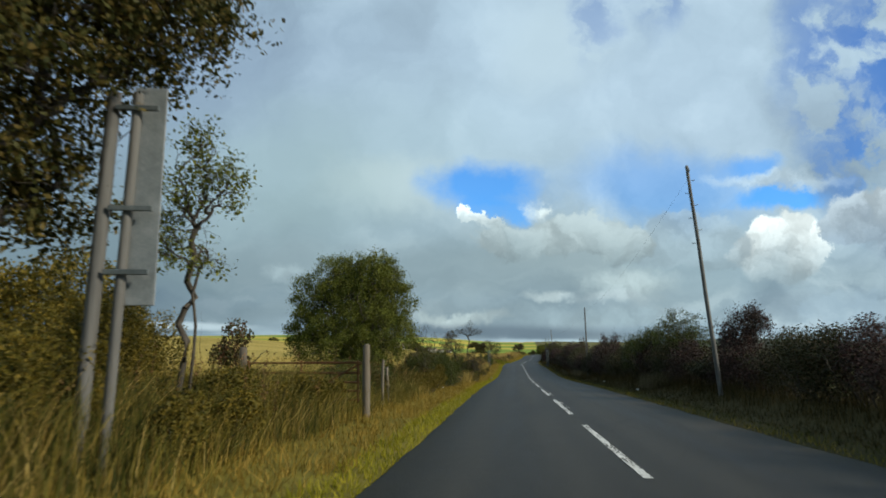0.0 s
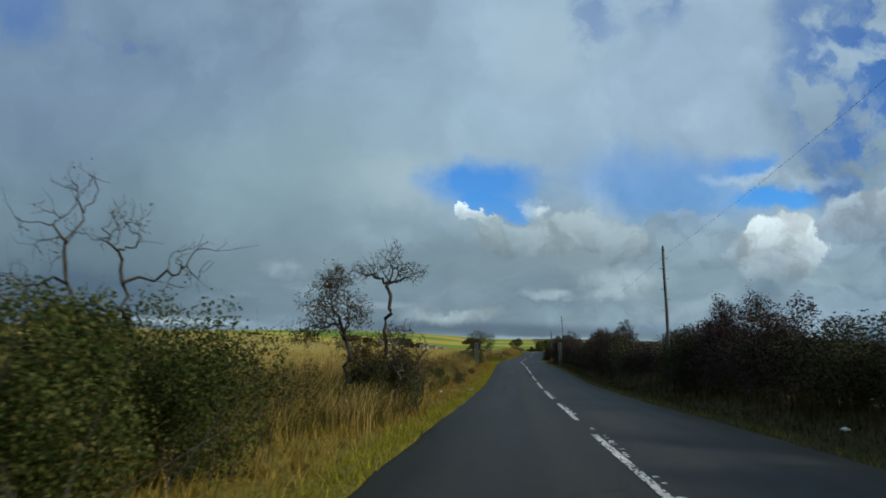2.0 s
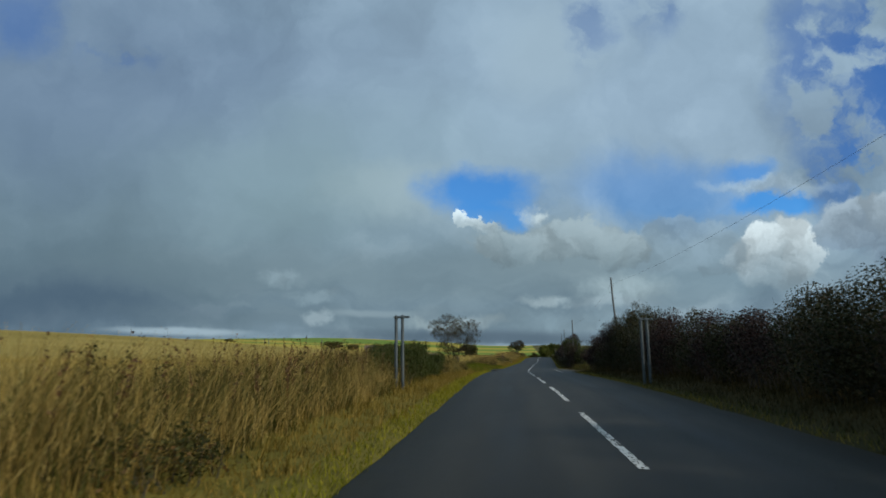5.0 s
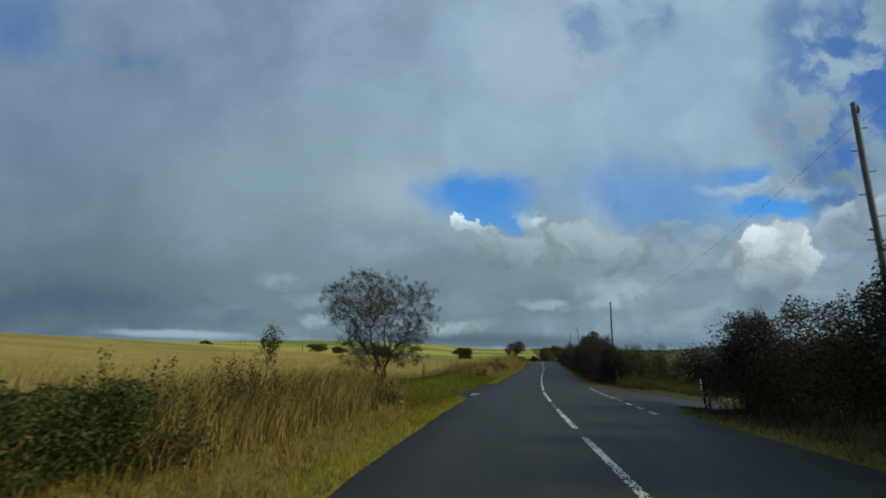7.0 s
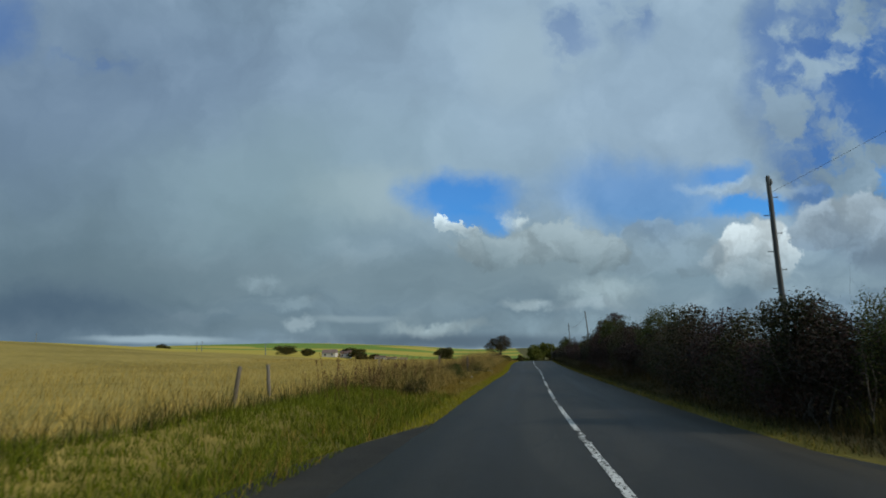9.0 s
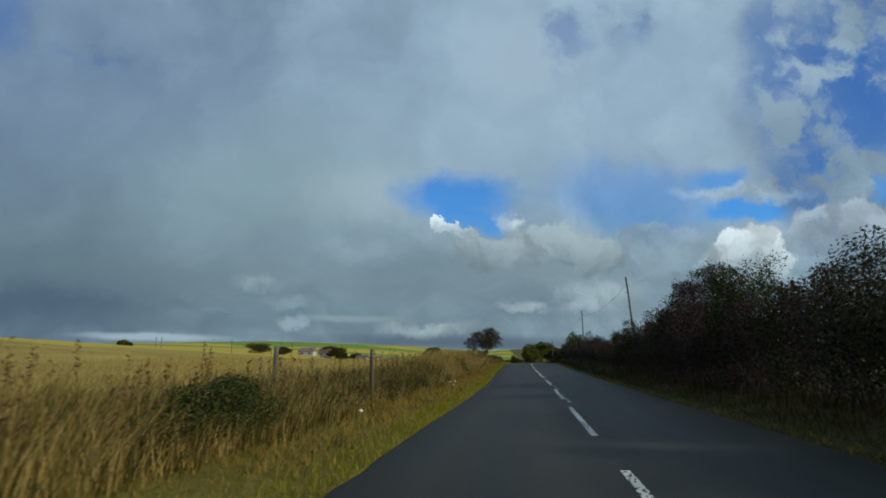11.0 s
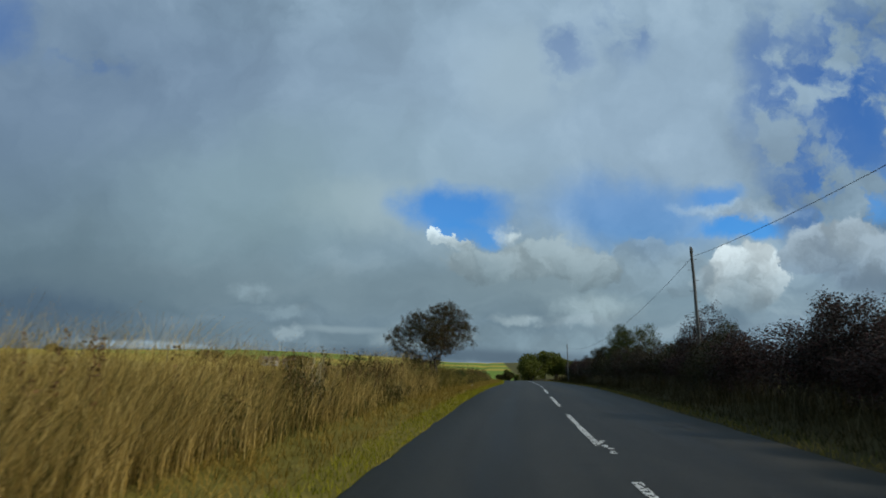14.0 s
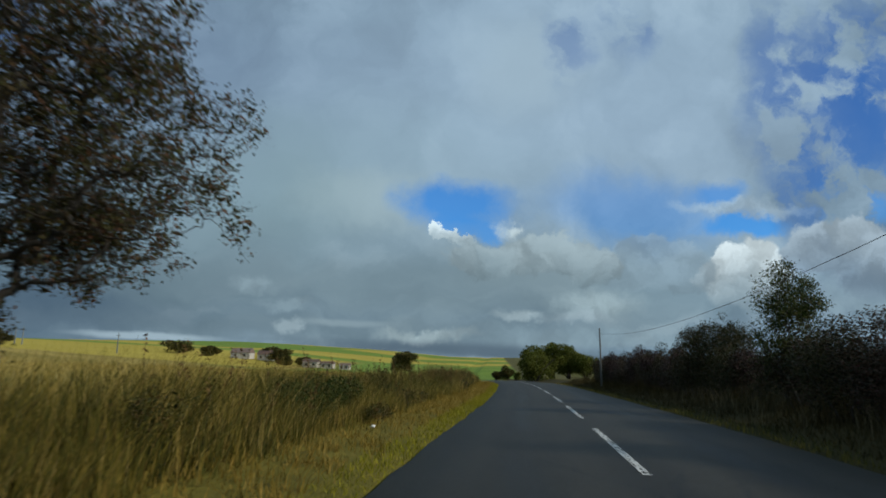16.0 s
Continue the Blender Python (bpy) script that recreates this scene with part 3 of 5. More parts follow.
def ground_colours():
    """Rough golden pasture beside the road, stubble and green fields farther off, hedges' foot on the right with shade
    painted into its turf.
    """
    m = bpy.data.materials.new("fields_and_verges")
    m.use_nodes = True
    n = Nodes(m.node_tree)
    geo = n.node("ShaderNodeNewGeometry")
    here = geo.outputs["Position"]
    sep = n.node("ShaderNodeSeparateXYZ")
    n.put(sep.inputs[0], here)
    x, y = sep.outputs[0], sep.outputs[1]
    tuft = n.noise(here, 0.9, 5.0, 0.65)
    broad = n.noise(here, 0.035, 4.0, 0.55, 0.5)
    fine = n.noise(n.vec("MULTIPLY", here, (1.0, 1.0, 0.3)), 9.0, 3.0, 0.6)
    f = n.math("ADD", n.math("MULTIPLY", tuft, 0.4), n.math("ADD", n.math("MULTIPLY", broad, 0.4), n.math("MULTIPLY", fine, 0.2)))
    gold = n.ramp(f, ((0.30, (0.11, 0.095, 0.022)), (0.45, (0.24, 0.185, 0.045)), (0.58, (0.36, 0.27, 0.075)), (0.72, (0.46, 0.36, 0.12))))
    crop = n.ramp(f, ((0.3, (0.32, 0.25, 0.04)), (0.7, (0.46, 0.37, 0.07))))
    green = n.ramp(f, ((0.3, (0.10, 0.17, 0.025)), (0.7, (0.19, 0.27, 0.045))))
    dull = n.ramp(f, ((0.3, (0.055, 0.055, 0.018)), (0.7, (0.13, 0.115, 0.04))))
    turf = n.ramp(f, ((0.30, (0.07, 0.060, 0.012)), (0.5, (0.145, 0.122, 0.022)), (0.7, (0.24, 0.18, 0.045))))
    # right of the road a darker turf ramp paints in the hedge's shade
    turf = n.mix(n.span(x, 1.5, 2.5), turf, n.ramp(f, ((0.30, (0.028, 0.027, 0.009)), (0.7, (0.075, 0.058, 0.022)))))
    edge = n.math("ADD", y, n.math("MULTIPLY", n.noise(here, 0.02, 2.0), 40.0))
    col = n.mix(n.math("MULTIPLY", n.span(y, 262.0, 275.0), n.span(n.math("ADD", x, n.math("MULTIPLY", n.math("SUBTRACT", broad, 0.5), 20.0)), -78.0, -84.0)), gold, crop)
    col = n.mix(n.math("MULTIPLY", n.span(edge, 395.0, 415.0), n.math("MAXIMUM", n.span(x, -78.0, -68.0), n.span(y, 560.0, 580.0))), col, green)
    yellow = n.math("MULTIPLY", n.span(edge, 620.0, 640.0), n.span(n.noise(here, 0.006, 1.0), 0.48, 0.52))
    col = n.mix(yellow, col, crop)
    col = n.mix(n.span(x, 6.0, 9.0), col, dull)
    col = n.mix(n.math("MULTIPLY", n.span(x, 14.0, 30.0), n.span(n.noise(here, 0.012, 1.0), 0.45, 0.55)), col, (0.115, 0.112, 0.033))
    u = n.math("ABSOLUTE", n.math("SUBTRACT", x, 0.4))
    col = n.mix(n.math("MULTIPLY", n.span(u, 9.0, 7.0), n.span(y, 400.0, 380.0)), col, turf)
    p = n.node("ShaderNodeBsdfPrincipled")
    n.put(p.inputs["Base Color"], col)
    p.inputs["Roughness"].default_value = 0.95
    p.inputs["Specular IOR Level"].default_value = 0.1
    b = n.node("ShaderNodeBump")
    b.inputs["Strength"].default_value, b.inputs["Distance"].default_value = 0.8, 0.15
    n.put(b.inputs["Height"], n.noise(here, 3.5, 5.0, 0.7))
    n.put(p.inputs["Normal"], b.outputs[0])
    n.put(n.node("ShaderNodeOutputMaterial").inputs[0], p.outputs[0])
    return m


def steps(*spans):
    """Stops from spans of (start, end, step)."""
    return np.unique(np.concatenate([np.arange(a, b, s) for a, b, s in spans]).round(3))


LAND_U = steps((-3200, -600, 200), (-600, -120, 30), (-120, -20, 5), (-20, -8, 1.5), (-8, -3.2, 0.4), (-3.2, -2.85, 0.06), (-2.8, 2.81, 0.7), (2.85, 3.25, 0.06), (3.3, 8.3, 0.4), (8.5, 20, 1.5), (20, 120, 8), (120, 700, 40), (700, 3300, 200))
LAND_Y = steps((-300, -40, 20), (-40, 300, 1.5), (300, 420, 4), (420, 900, 25), (900, 4300, 170))
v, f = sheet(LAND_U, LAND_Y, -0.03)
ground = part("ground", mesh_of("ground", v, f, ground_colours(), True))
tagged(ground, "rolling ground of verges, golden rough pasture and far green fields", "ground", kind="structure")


def strip(u0, u1, y0, y1, lift, across=2, along=1.5):
    """A strip along the road, level across."""
    ys = np.linspace(y0, y1, max(2, int((y1 - y0) / along) + 1))
    us = np.linspace(u0, u1, across)
    u, y = np.meshgrid(us, ys)
    p = np.stack([road_x(y) + u, y, road_z(y) + lift + 0 * u], -1)
    rows, cols = u.shape
    i = np.arange(rows * cols).reshape(rows, cols)
    return p, np.stack([i[:-1, :-1], i[:-1, 1:], i[1:, 1:], i[1:, :-1]], -1).reshape(-1, 4)


def build_road():
    ys = steps((-40, 440, 1.0))
    rng = np.random.default_rng(3)
    us = np.array([-1.02, -0.98, -0.6, -0.2, 0.2, 0.6, 0.98, 1.02]) * HALF
    u, y = np.meshgrid(us, ys)
    ragged = 0.018 * rng.normal(size=len(ys))[:, None] + 0.03 * waves(ys / 3, ys, 1.0)[:, None]
    u = u + np.where(np.abs(u) > 2.8, ragged * np.sign(u), 0)
    camber = 0.035 * (1 - (u / HALF) ** 2) + 0.03
    camber = np.where(np.abs(u) > HALF, camber - 0.12, camber)
    p = np.stack([road_x(y) + u, y, road_z(y) + camber], -1)
    rows, cols = u.shape
    i = np.arange(rows * cols).reshape(rows, cols)
    f = np.stack([i[:-1, :-1], i[:-1, 1:], i[1:, 1:], i[1:, :-1]], -1).reshape(-1, 4)
    me = mesh_of("road", p.reshape(-1, 3), f, ASPHALT, True)
    me.attributes.new("across", "FLOAT", "POINT").data.foreach_set("value", u.ravel().astype(np.float32))
    ob = part("road", me)
    return tagged(ob, "dark worn asphalt country road with faint wheel tracks", "road", kind="structure")


road = build_road()
DASH_K, DASH_END = [-3, 0, 10, 20, 45], [-13.6, 13.45, 101.62, 193.16, 418.0]   # far ends of the centre dashes


def paint(name, u0, u1, y0, y1, lift, label, wear=0.16):
    """A worn stripe of road paint: straight-edged, with flakes missing."""
    rng = np.random.default_rng(int((y0 + 50) * 7 + u0 * 100))
    n, m = max(6, int((y1 - y0) / 0.055)), 5
    ys = np.linspace(y0, y1, n + 1)[:, None] + np.zeros((1, m + 1))
    us = np.linspace(u0, u1, m + 1)[None] + np.zeros((n + 1, 1))
    us = us + rng.normal(size=us.shape) * 0.0045
    ys = ys + rng.normal(size=ys.shape) * 0.010
    z = road_z(ys) + 0.03 + 0.035 * (1 - (us / HALF) ** 2) + lift
    p = np.stack([road_x(ys) + us, ys, z], -1).reshape(-1, 3)
    i = np.arange(len(p)).reshape(n + 1, m + 1)
    f = np.stack([i[:-1, :-1], i[:-1, 1:], i[1:, 1:], i[1:, :-1]], -1)
    mid_y, mid_u = ys[:-1, :-1], us[:-1, :-1]
    gone = rng.random((n, m)) < wear * (1 + 1.6 * (waves(mid_y * 2.1, mid_y * 3.3 + mid_u * 20, 1.0) > 0.15))
    return tagged(part(name, mesh_of(name, p, f[~gone], PAINT)), label, "road marking", "centre line dashes")


JUNCTION = {12: (112.2, 117.6), 13: (121.2, 128.7), 14: (131.4, 139.4)}   # longer dashes past the side road
for k in range(-3, 44):
    far = float(np.interp(k, DASH_K, DASH_END))
    near = far - 6.0
    if k in JUNCTION:
        near, far = JUNCTION[k]
    paint("road_marking", -0.055, 0.055, near, far, 0.006, "worn white centre line dash on dark asphalt")


def old_line(u0, u1, y0, y1):
    """The ghost of an older, almost worn-off line."""
    rng = np.random.default_rng(int(y0))
    n = int((y1 - y0) / 0.20)
    a = y0 + (y1 - y0) * np.sort(rng.random(n))
    keep = waves(a * 0.9, a * 1.7, 2.0) > 0.0
    a = a[keep]
    w = 0.02 + 0.03 * rng.random(len(a))
    mid = u0 + (u1 - u0) * rng.random(len(a))
    h = 0.03 + 0.09 * rng.random(len(a))
    us = np.stack([mid - w, mid + w, mid + w, mid - w], 1)
    ys = np.stack([a, a, a + h, a + h], 1)
    p = np.stack([road_x(ys) + us, ys, road_z(ys) + 0.03 + 0.035 * (1 - (us / HALF) ** 2) + 0.005], -1).reshape(-1, 3)
    ob = part("worn_line", mesh_of("worn_line", p, np.arange(len(p)).reshape(-1, 4), PAINT))
    return tagged(ob, "almost worn-off old white centre line", "road marking", kind="stuff")


for u0, u1, y0, y1 in ((0.10, 0.16, 18, 40), (0.05, 0.13, 40, 60), (-0.04, 0.04, 118, 165), (0.08, 0.15, 176, 215), (-0.04, 0.04, 226, 240)):
    old_line(u0, u1, y0, y1)
for y in 133.15 - 1.92 * np.arange(10):
    u = 2.30 + 0.010 * (y - 115)
    tagged(paint("junction_marking", u - 0.06, u + 0.06, float(y), float(y) + 0.88, 0.006, "short white dash across the side road mouth"), group="give way dashes")
for y0, y1 in ((103.2, 104.0), (104.6, 105.2), (186.5, 187.6), (188.0, 189.0), (189.5, 190.4), (190.9, 191.6), (192.0, 194.0), (194.6, 196.0)):
    tagged(paint("edge_marking", -2.91, -2.885, y0, y1, 0.004, "patch of worn white edge line beside the verge", 0.3), group="edge line patches")


def build_side_road():
    """Bellmouth of the side road on the right, and the worn entrance on the left."""
    for name, label, side, y0, y1, depth, material in (
        ("side_road", "dark asphalt side road joining at the junction", 1, 116.0, 139.0, 42.0, ASPHALT),
        ("field_entrance", "broken muddy asphalt apron at the field entrance", -1, 124.0, 144.0, 1.3, OLD_ASPHALT),
    ):
        t = np.linspace(0, 1, 14)
        if side > 0:
            reach = HALF - 0.12 + depth * t**1.6
            lo = y0 + 8.0 * np.clip(t * 3.2, 0, 1) ** 0.6 + 0 * t
            hi = y1 - 7.0 * np.clip(t * 3.2, 0, 1) ** 0.6 + 0 * t
        else:
            reach = -(HALF - 0.12 + depth * t)
            lo, hi = y0 + 5.0 * t**1.4, y1 - 6.5 * t**1.2
        s = np.linspace(0, 1, 16)[None]
        y = lo[:, None] * (1 - s) + hi[:, None] * s + 0.15 * waves(t[:, None] * 30, s * 30)
        u = reach[:, None] + 0 * y
        z = road_z(y) + 0.028 - 0.004 + np.where(u * side > 6, 0.05, 0.03 * np.clip((u * side - HALF) / 3, 0, 1)) - fall(u, y)
        p = np.stack([road_x(y) + u, y, z], -1)
        i = np.arange(p.shape[0] * p.shape[1]).reshape(p.shape[:2])
        f = np.stack([i[:-1, :-1], i[1:, :-1], i[1:, 1:], i[:-1, 1:]], -1).reshape(-1, 4)
        if side < 0:
            f = f[:, ::-1]
        me = mesh_of(name, p.reshape(-1, 3), f, material, True)
        me.attributes.new("across", "FLOAT", "POINT").data.foreach_set("value", (u * 0 + 0.7).ravel().astype(np.float32))
        tagged(part(name, me), label, "road", kind="structure")


build_side_road()

# ---- trees and shrubs ----


def tree_meshes(seed, shape, n_leaf, leaf, foliage, nodes=1500, stem=None, stems=2, tip=0.0028, puff=0.06, twigs=2, twig=0.14, droop=0.0, clump=5, wood=None):
    """A tree that grows from its foot towards points spread through the lobes of its crown (x, y, z, rx, ry, rz); limbs thicken with what they bear."""
    rng = np.random.default_rng(seed)
    lump = np.array(shape, float)
    k = rng.choice(len(lump), nodes, p=(lump[:, 3] * lump[:, 5]) / (lump[:, 3] * lump[:, 5]).sum())
    d = rng.normal(size=(nodes, 3))
    d /= np.linalg.norm(d, axis=1, keepdims=True)
    reach = 0.86 + 0.22 * np.sin(d[:, 0] * 5 + k) * np.sin(d[:, 2] * 6 + 2 * k)
    p = lump[k, :3] + d * lump[k, 3:] * (reach * rng.random(nodes) ** 0.40)[:, None]
    heart = np.average(lump[:, :3], axis=0, weights=lump[:, 3])
    base = float(np.min(lump[:, 2] - lump[:, 5]))
    trunk, joints = [], 6
    for t in range(stems):
        if stem:
            line = np.array(stem, float) + (0.06 * rng.normal(size=3) * np.array([1, 1, 0]) if t else 0)
        else:
            out = rng.normal(size=2) * 0.22 * (stems > 1)
            high = max(base, 0.3) + 0.35 * (heart[2] - base)
            f = np.linspace(0, 1, joints)
            line = np.stack([0.10 * (t - (stems - 1) / 2) + heart[0] * 0.5 * f**1.5 + out[0] * f, out[1] * f, -0.15 + (high + 0.15) * f], 1)
            line[1:] += rng.normal(size=(joints - 1, 3)) * np.array([0.05, 0.05, 0.0])
        trunk.append(line)
    pts = np.concatenate(trunk)
    parent, start = [], 0
    for line in trunk:
        parent += [-1] + list(range(start, start + len(line) - 1))
        start += len(line)
    n0 = len(pts)
    able = [q for q in range(n0) if pts[q, 2] > 0.45 * max(line[-1, 2] for line in trunk)]
    if stem:
        able = [q for q in able if q >= n0 - 2 or q % len(stem) >= len(stem) - 2]
    p = p[np.argsort(np.linalg.norm(p - pts[n0 - 1], axis=1))]
    pts = np.concatenate([pts, p])
    n = len(pts)
    parent = np.array(parent + [-1] * len(p))
    run = np.zeros(n)
    for q in range(n0):
        if parent[q] >= 0:
            run[q] = run[parent[q]] + np.linalg.norm(pts[q] - pts[parent[q]])
    idx = np.array(able + list(range(n0, n)))
    for q in range(n0, n):
        c = idx[:len(able) + q - n0]
        gap = np.linalg.norm(pts[c] - pts[q], axis=1)
        best = c[np.argmin(gap + 0.20 * run[c])]
        parent[q] = best
        run[q] = run[best] + gap[np.argmin(gap + 0.20 * run[c])]
    load = np.ones(n)
    for q in range(n - 1, -1, -1):
        if parent[q] >= 0:
            load[parent[q]] += load[q]
    r = tip * load ** 0.44
    thick, thin = [], []
    for q in range(n):
        b = parent[q]
        if b < 0:
            continue
        rb = min(r[b], r[q] * 1.5)
        long = np.linalg.norm(pts[b] - pts[q])
        m1 = pts[b] * 0.66 + pts[q] * 0.34 + rng.normal(size=3) * 0.09 * long
        m2 = pts[b] * 0.33 + pts[q] * 0.67 + rng.normal(size=3) * 0.09 * long
        (thick if r[q] > 0.012 else thin).append([(pts[b], rb), (m1, rb * 0.67 + r[q] * 0.33), (m2, rb * 0.33 + r[q] * 0.67), (pts[q], r[q])])
    ends = n0 + np.nonzero(load[n0:] < 3)[0]
    tips = []
    for e in ends:
        ahead = pts[e] - pts[parent[e]]
        ahead = ahead / (np.linalg.norm(ahead) + 1e-6)
        for _ in range(twigs):
            g = ahead + rng.normal(size=3) * 0.75
            g = g / np.linalg.norm(g) * twig * rng.uniform(0.4, 1.1)
            z = g * 0.6 + rng.normal(size=3) * 0.35 * twig
            thin.append([(pts[e], tip * 0.9), (pts[e] + g, tip * 0.7), (pts[e] + g + z, tip * 0.4)])
            tips.append(pts[e] + g * rng.uniform(0.3, 1.6))
    v, f = tubes(thick, 6)
    x, g = tubes(thin, 3)
    made = mesh_of("trunk", np.concatenate([v, x]), np.concatenate([f, g + len(v)]), wood or BARK, True)
    if not n_leaf:
        return made, None
    tips = np.array(tips) if tips else pts[n0:]
    spots = tips[rng.integers(0, len(tips), max(1, n_leaf // clump))]
    pick = spots[rng.integers(0, len(spots), n_leaf)]
    v, f = leaves(rng, pick + rng.normal(size=pick.shape) * puff, leaf, 0.5, droop)
    return made, mesh_of("crown", v, f, foliage)


def crown_lobes(seed, width, height, low=0.28, lobes=7):
    """Lobes of a rounded crown of a given width and height."""
    rng = np.random.default_rng(seed)
    w, h = width / 2, height
    out = [(0.0, 0.0, h * (0.52 + low / 4), w * 0.72, w * 0.72, h * (0.42 - low / 4))]
    for _ in range(lobes):
        a, d, q = rng.uniform(0, 6.283), rng.uniform(0.35, 0.68) * w, rng.uniform(0.24, 0.38)
        z = rng.uniform(low + 0.14, 1.0 - q * 0.62)
        out.append((math.cos(a) * d, math.sin(a) * d, z * h, w * q * 1.25, w * q * 1.25, h * q * 0.62))
    return out


def tree(name, at, meshes, label, category="tree", turn=0.0, group=""):
    top = thing(name, at, label, category, group, turn)
    part("trunk", meshes[0], top)
    if meshes[1]:
        part("crown", meshes[1], top)
    return top


def mass_mesh(seed, clumps, n_leaf, leaf, foliage, droop=0.0, shell=0.55):
    """Leaves spread over and inside a heap of clumps (x, y, z, rx, ry, rz)."""
    rng = np.random.default_rng(seed)
    c = np.array(clumps, float)
    size = c[:, 3] * c[:, 4] + c[:, 4] * c[:, 5]
    k = rng.choice(len(c), n_leaf, p=size / size.sum())
    d = rng.normal(size=(n_leaf, 3))
    d /= np.linalg.norm(d, axis=1, keepdims=True)
    r = shell + (1.08 - shell) * rng.random(n_leaf) ** 0.6
    # sub-clumps give an uneven outline
    sub = rng.normal(size=(60, 3))
    sub /= np.linalg.norm(sub, axis=1, keepdims=True)
    near = (d @ sub.T).max(1)
    r = r * (0.84 + 0.24 * np.clip((near - 0.86) / 0.14, 0, 1)) * (1 + 0.04 * rng.normal(size=n_leaf))
    p = c[k, :3] + d * c[k, 3:] * r[:, None]
    p = p[p[:, 2] > 0.03]
    v, f = leaves(rng, p, leaf, 0.5, droop)
    return mesh_of("crown", v, f, foliage)


def stem_mesh(seed, n, w, d, h, r=0.025):
    """Upright, crooked stems of a shrub."""
    rng = np.random.default_rng(seed)
    lines = []
    for _ in range(n):
        p = np.array([rng.uniform(-w, w), rng.uniform(-d, d), -0.1])
        g = np.array([rng.normal() * 0.3, rng.normal() * 0.3, 1.0])
        line = []
        m = 6
        top = h * rng.uniform(0.6, 1.12)
        for k in range(m + 1):
            line.append((p.copy(), r * (1.05 - k / m) * rng.uniform(0.7, 1.3)))
            g = g + rng.normal(size=3) * 0.22
            g[2] = max(g[2], 0.5)
            p = p + g / np.linalg.norm(g) * top / m
        lines.append(line)
    v, f = tubes(lines, 4)
    return mesh_of("branchwork", v, f, BARK, True)


# the hawthorns by the side road and at the end of the way, broad over several short stems
SPREAD = [(-0.1, 0, 2.9, 1.9, 1.9, 1.35), (1.4, 0.2, 2.75, 1.05, 1.2, 0.85), (-1.75, -0.2, 2.55, 1.0, 1.2, 0.85), (0.7, -0.3, 3.75, 1.15, 1.1, 0.75), (-0.9, 0.5, 3.5, 1.0, 1.0, 0.75), (-1.2, 0, 1.7, 1.0, 0.9, 0.6), (0.7, 0.6, 2.15, 0.8, 0.9, 0.5), (1.3, -0.2, 3.5, 0.8, 0.8, 0.6), (0.3, -1.3, 2.7, 1.1, 0.9, 1.0), (0, 1.4, 2.6, 1.0, 0.9, 0.9), (0.6, -0.6, 4.1, 1.0, 0.9, 0.6), (-0.2, 0, 1.3, 0.8, 0.8, 0.5)]
SMALLER = [(-0.2, 0, 2.45, 1.4, 1.4, 1.1), (1.25, 0.1, 2.4, 0.80, 0.8, 0.6), (1.0, 0.1, 1.9, 0.75, 0.7, 0.5), (1.05, 0, 2.95, 0.85, 0.8, 0.55), (-1.25, 0, 2.5, 0.85, 0.9, 0.75), (0.1, -0.2, 3.2, 0.9, 0.9, 0.6), (-0.95, 0.3, 1.6, 0.75, 0.8, 0.55), (0.75, 0.2, 1.6, 0.65, 0.7, 0.5), (0, -1.0, 2.4, 0.8, 0.7, 0.8), (-0.1, -0.1, 1.3, 0.9, 0.8, 0.6)]
tree("hawthorn_tree", spot(-5.7, 121.0), tree_meshes(11, [(1.05 * x, y, 1.12 * z, 1.05 * a, b, 1.05 * c) for x, y, z, a, b, c in SMALLER + [(-1.35, 0.1, 3.1, 0.85, 0.8, 0.55), (-0.7, 0, 1.15, 0.9, 0.8, 0.5), (0.7, 0, 1.2, 0.8, 0.7, 0.5), (-0.6, 0, 3.5, 0.7, 0.7, 0.4)]], 52000, 0.016, THORN, 2300, None, 5, 0.0025, 0.05, 3, 0.13), "spreading half-bare hawthorn with rusty leaves and red berries")
tree("hawthorn_tree", spot(-5.8, 237.4), tree_meshes(23, [(0.97 * x, 0.97 * y, 0.94 * z, 1.0 * a, 1.0 * b, 0.92 * c) for x, y, z, a, b, c in SPREAD], 82000, 0.019, THORN, 3600, None, 5, 0.0026, 0.05, 3, 0.14), "spreading dark hawthorn with thinning leaves in tall grass")
tree("hawthorn_tree", spot(-5.15, 42.4), tree_meshes(31, [(-0.45, 0, 2.35, 0.75, 0.7, 0.75), (-1.0, 0.1, 1.8, 0.55, 0.5, 0.35), (-0.35, 0, 3.0, 0.45, 0.45, 0.45), (0.2, -0.1, 2.2, 0.35, 0.4, 0.5), (0.1, 0.1, 1.5, 0.4, 0.4, 0.4)], 8000, 0.019, THORN, 700, [(0.06, 0, -0.1), (0.0, 0, 0.7), (0.04, 0, 1.2), (-0.12, 0, 1.7), (-0.2, 0, 2.0)], 1, 0.0030, 0.05, 2, 0.12), "small leafy hawthorn among brambles")
tree("bare_tree", spot(-4.35, 43.0), tree_meshes(47, [(0.0, 0, 3.45, 0.85, 0.65, 0.36), (-0.65, 0, 3.42, 0.50, 0.45, 0.26), (0.52, 0, 3.38, 0.48, 0.40, 0.32), (0.10, 0, 3.85, 0.35, 0.3, 0.32)], 380, 0.016, THORN, 400, [(-0.10, 0, -0.1), (-0.06, 0, 0.9), (-0.04, 0, 1.7), (-0.06, 0.02, 2.1), (0.06, 0, 2.45), (0.05, 0, 2.72), (-0.02, 0, 2.98)], 1, 0.0032, 0.05, 2, 0.12), "small bare crooked thorn tree with dead twigs")
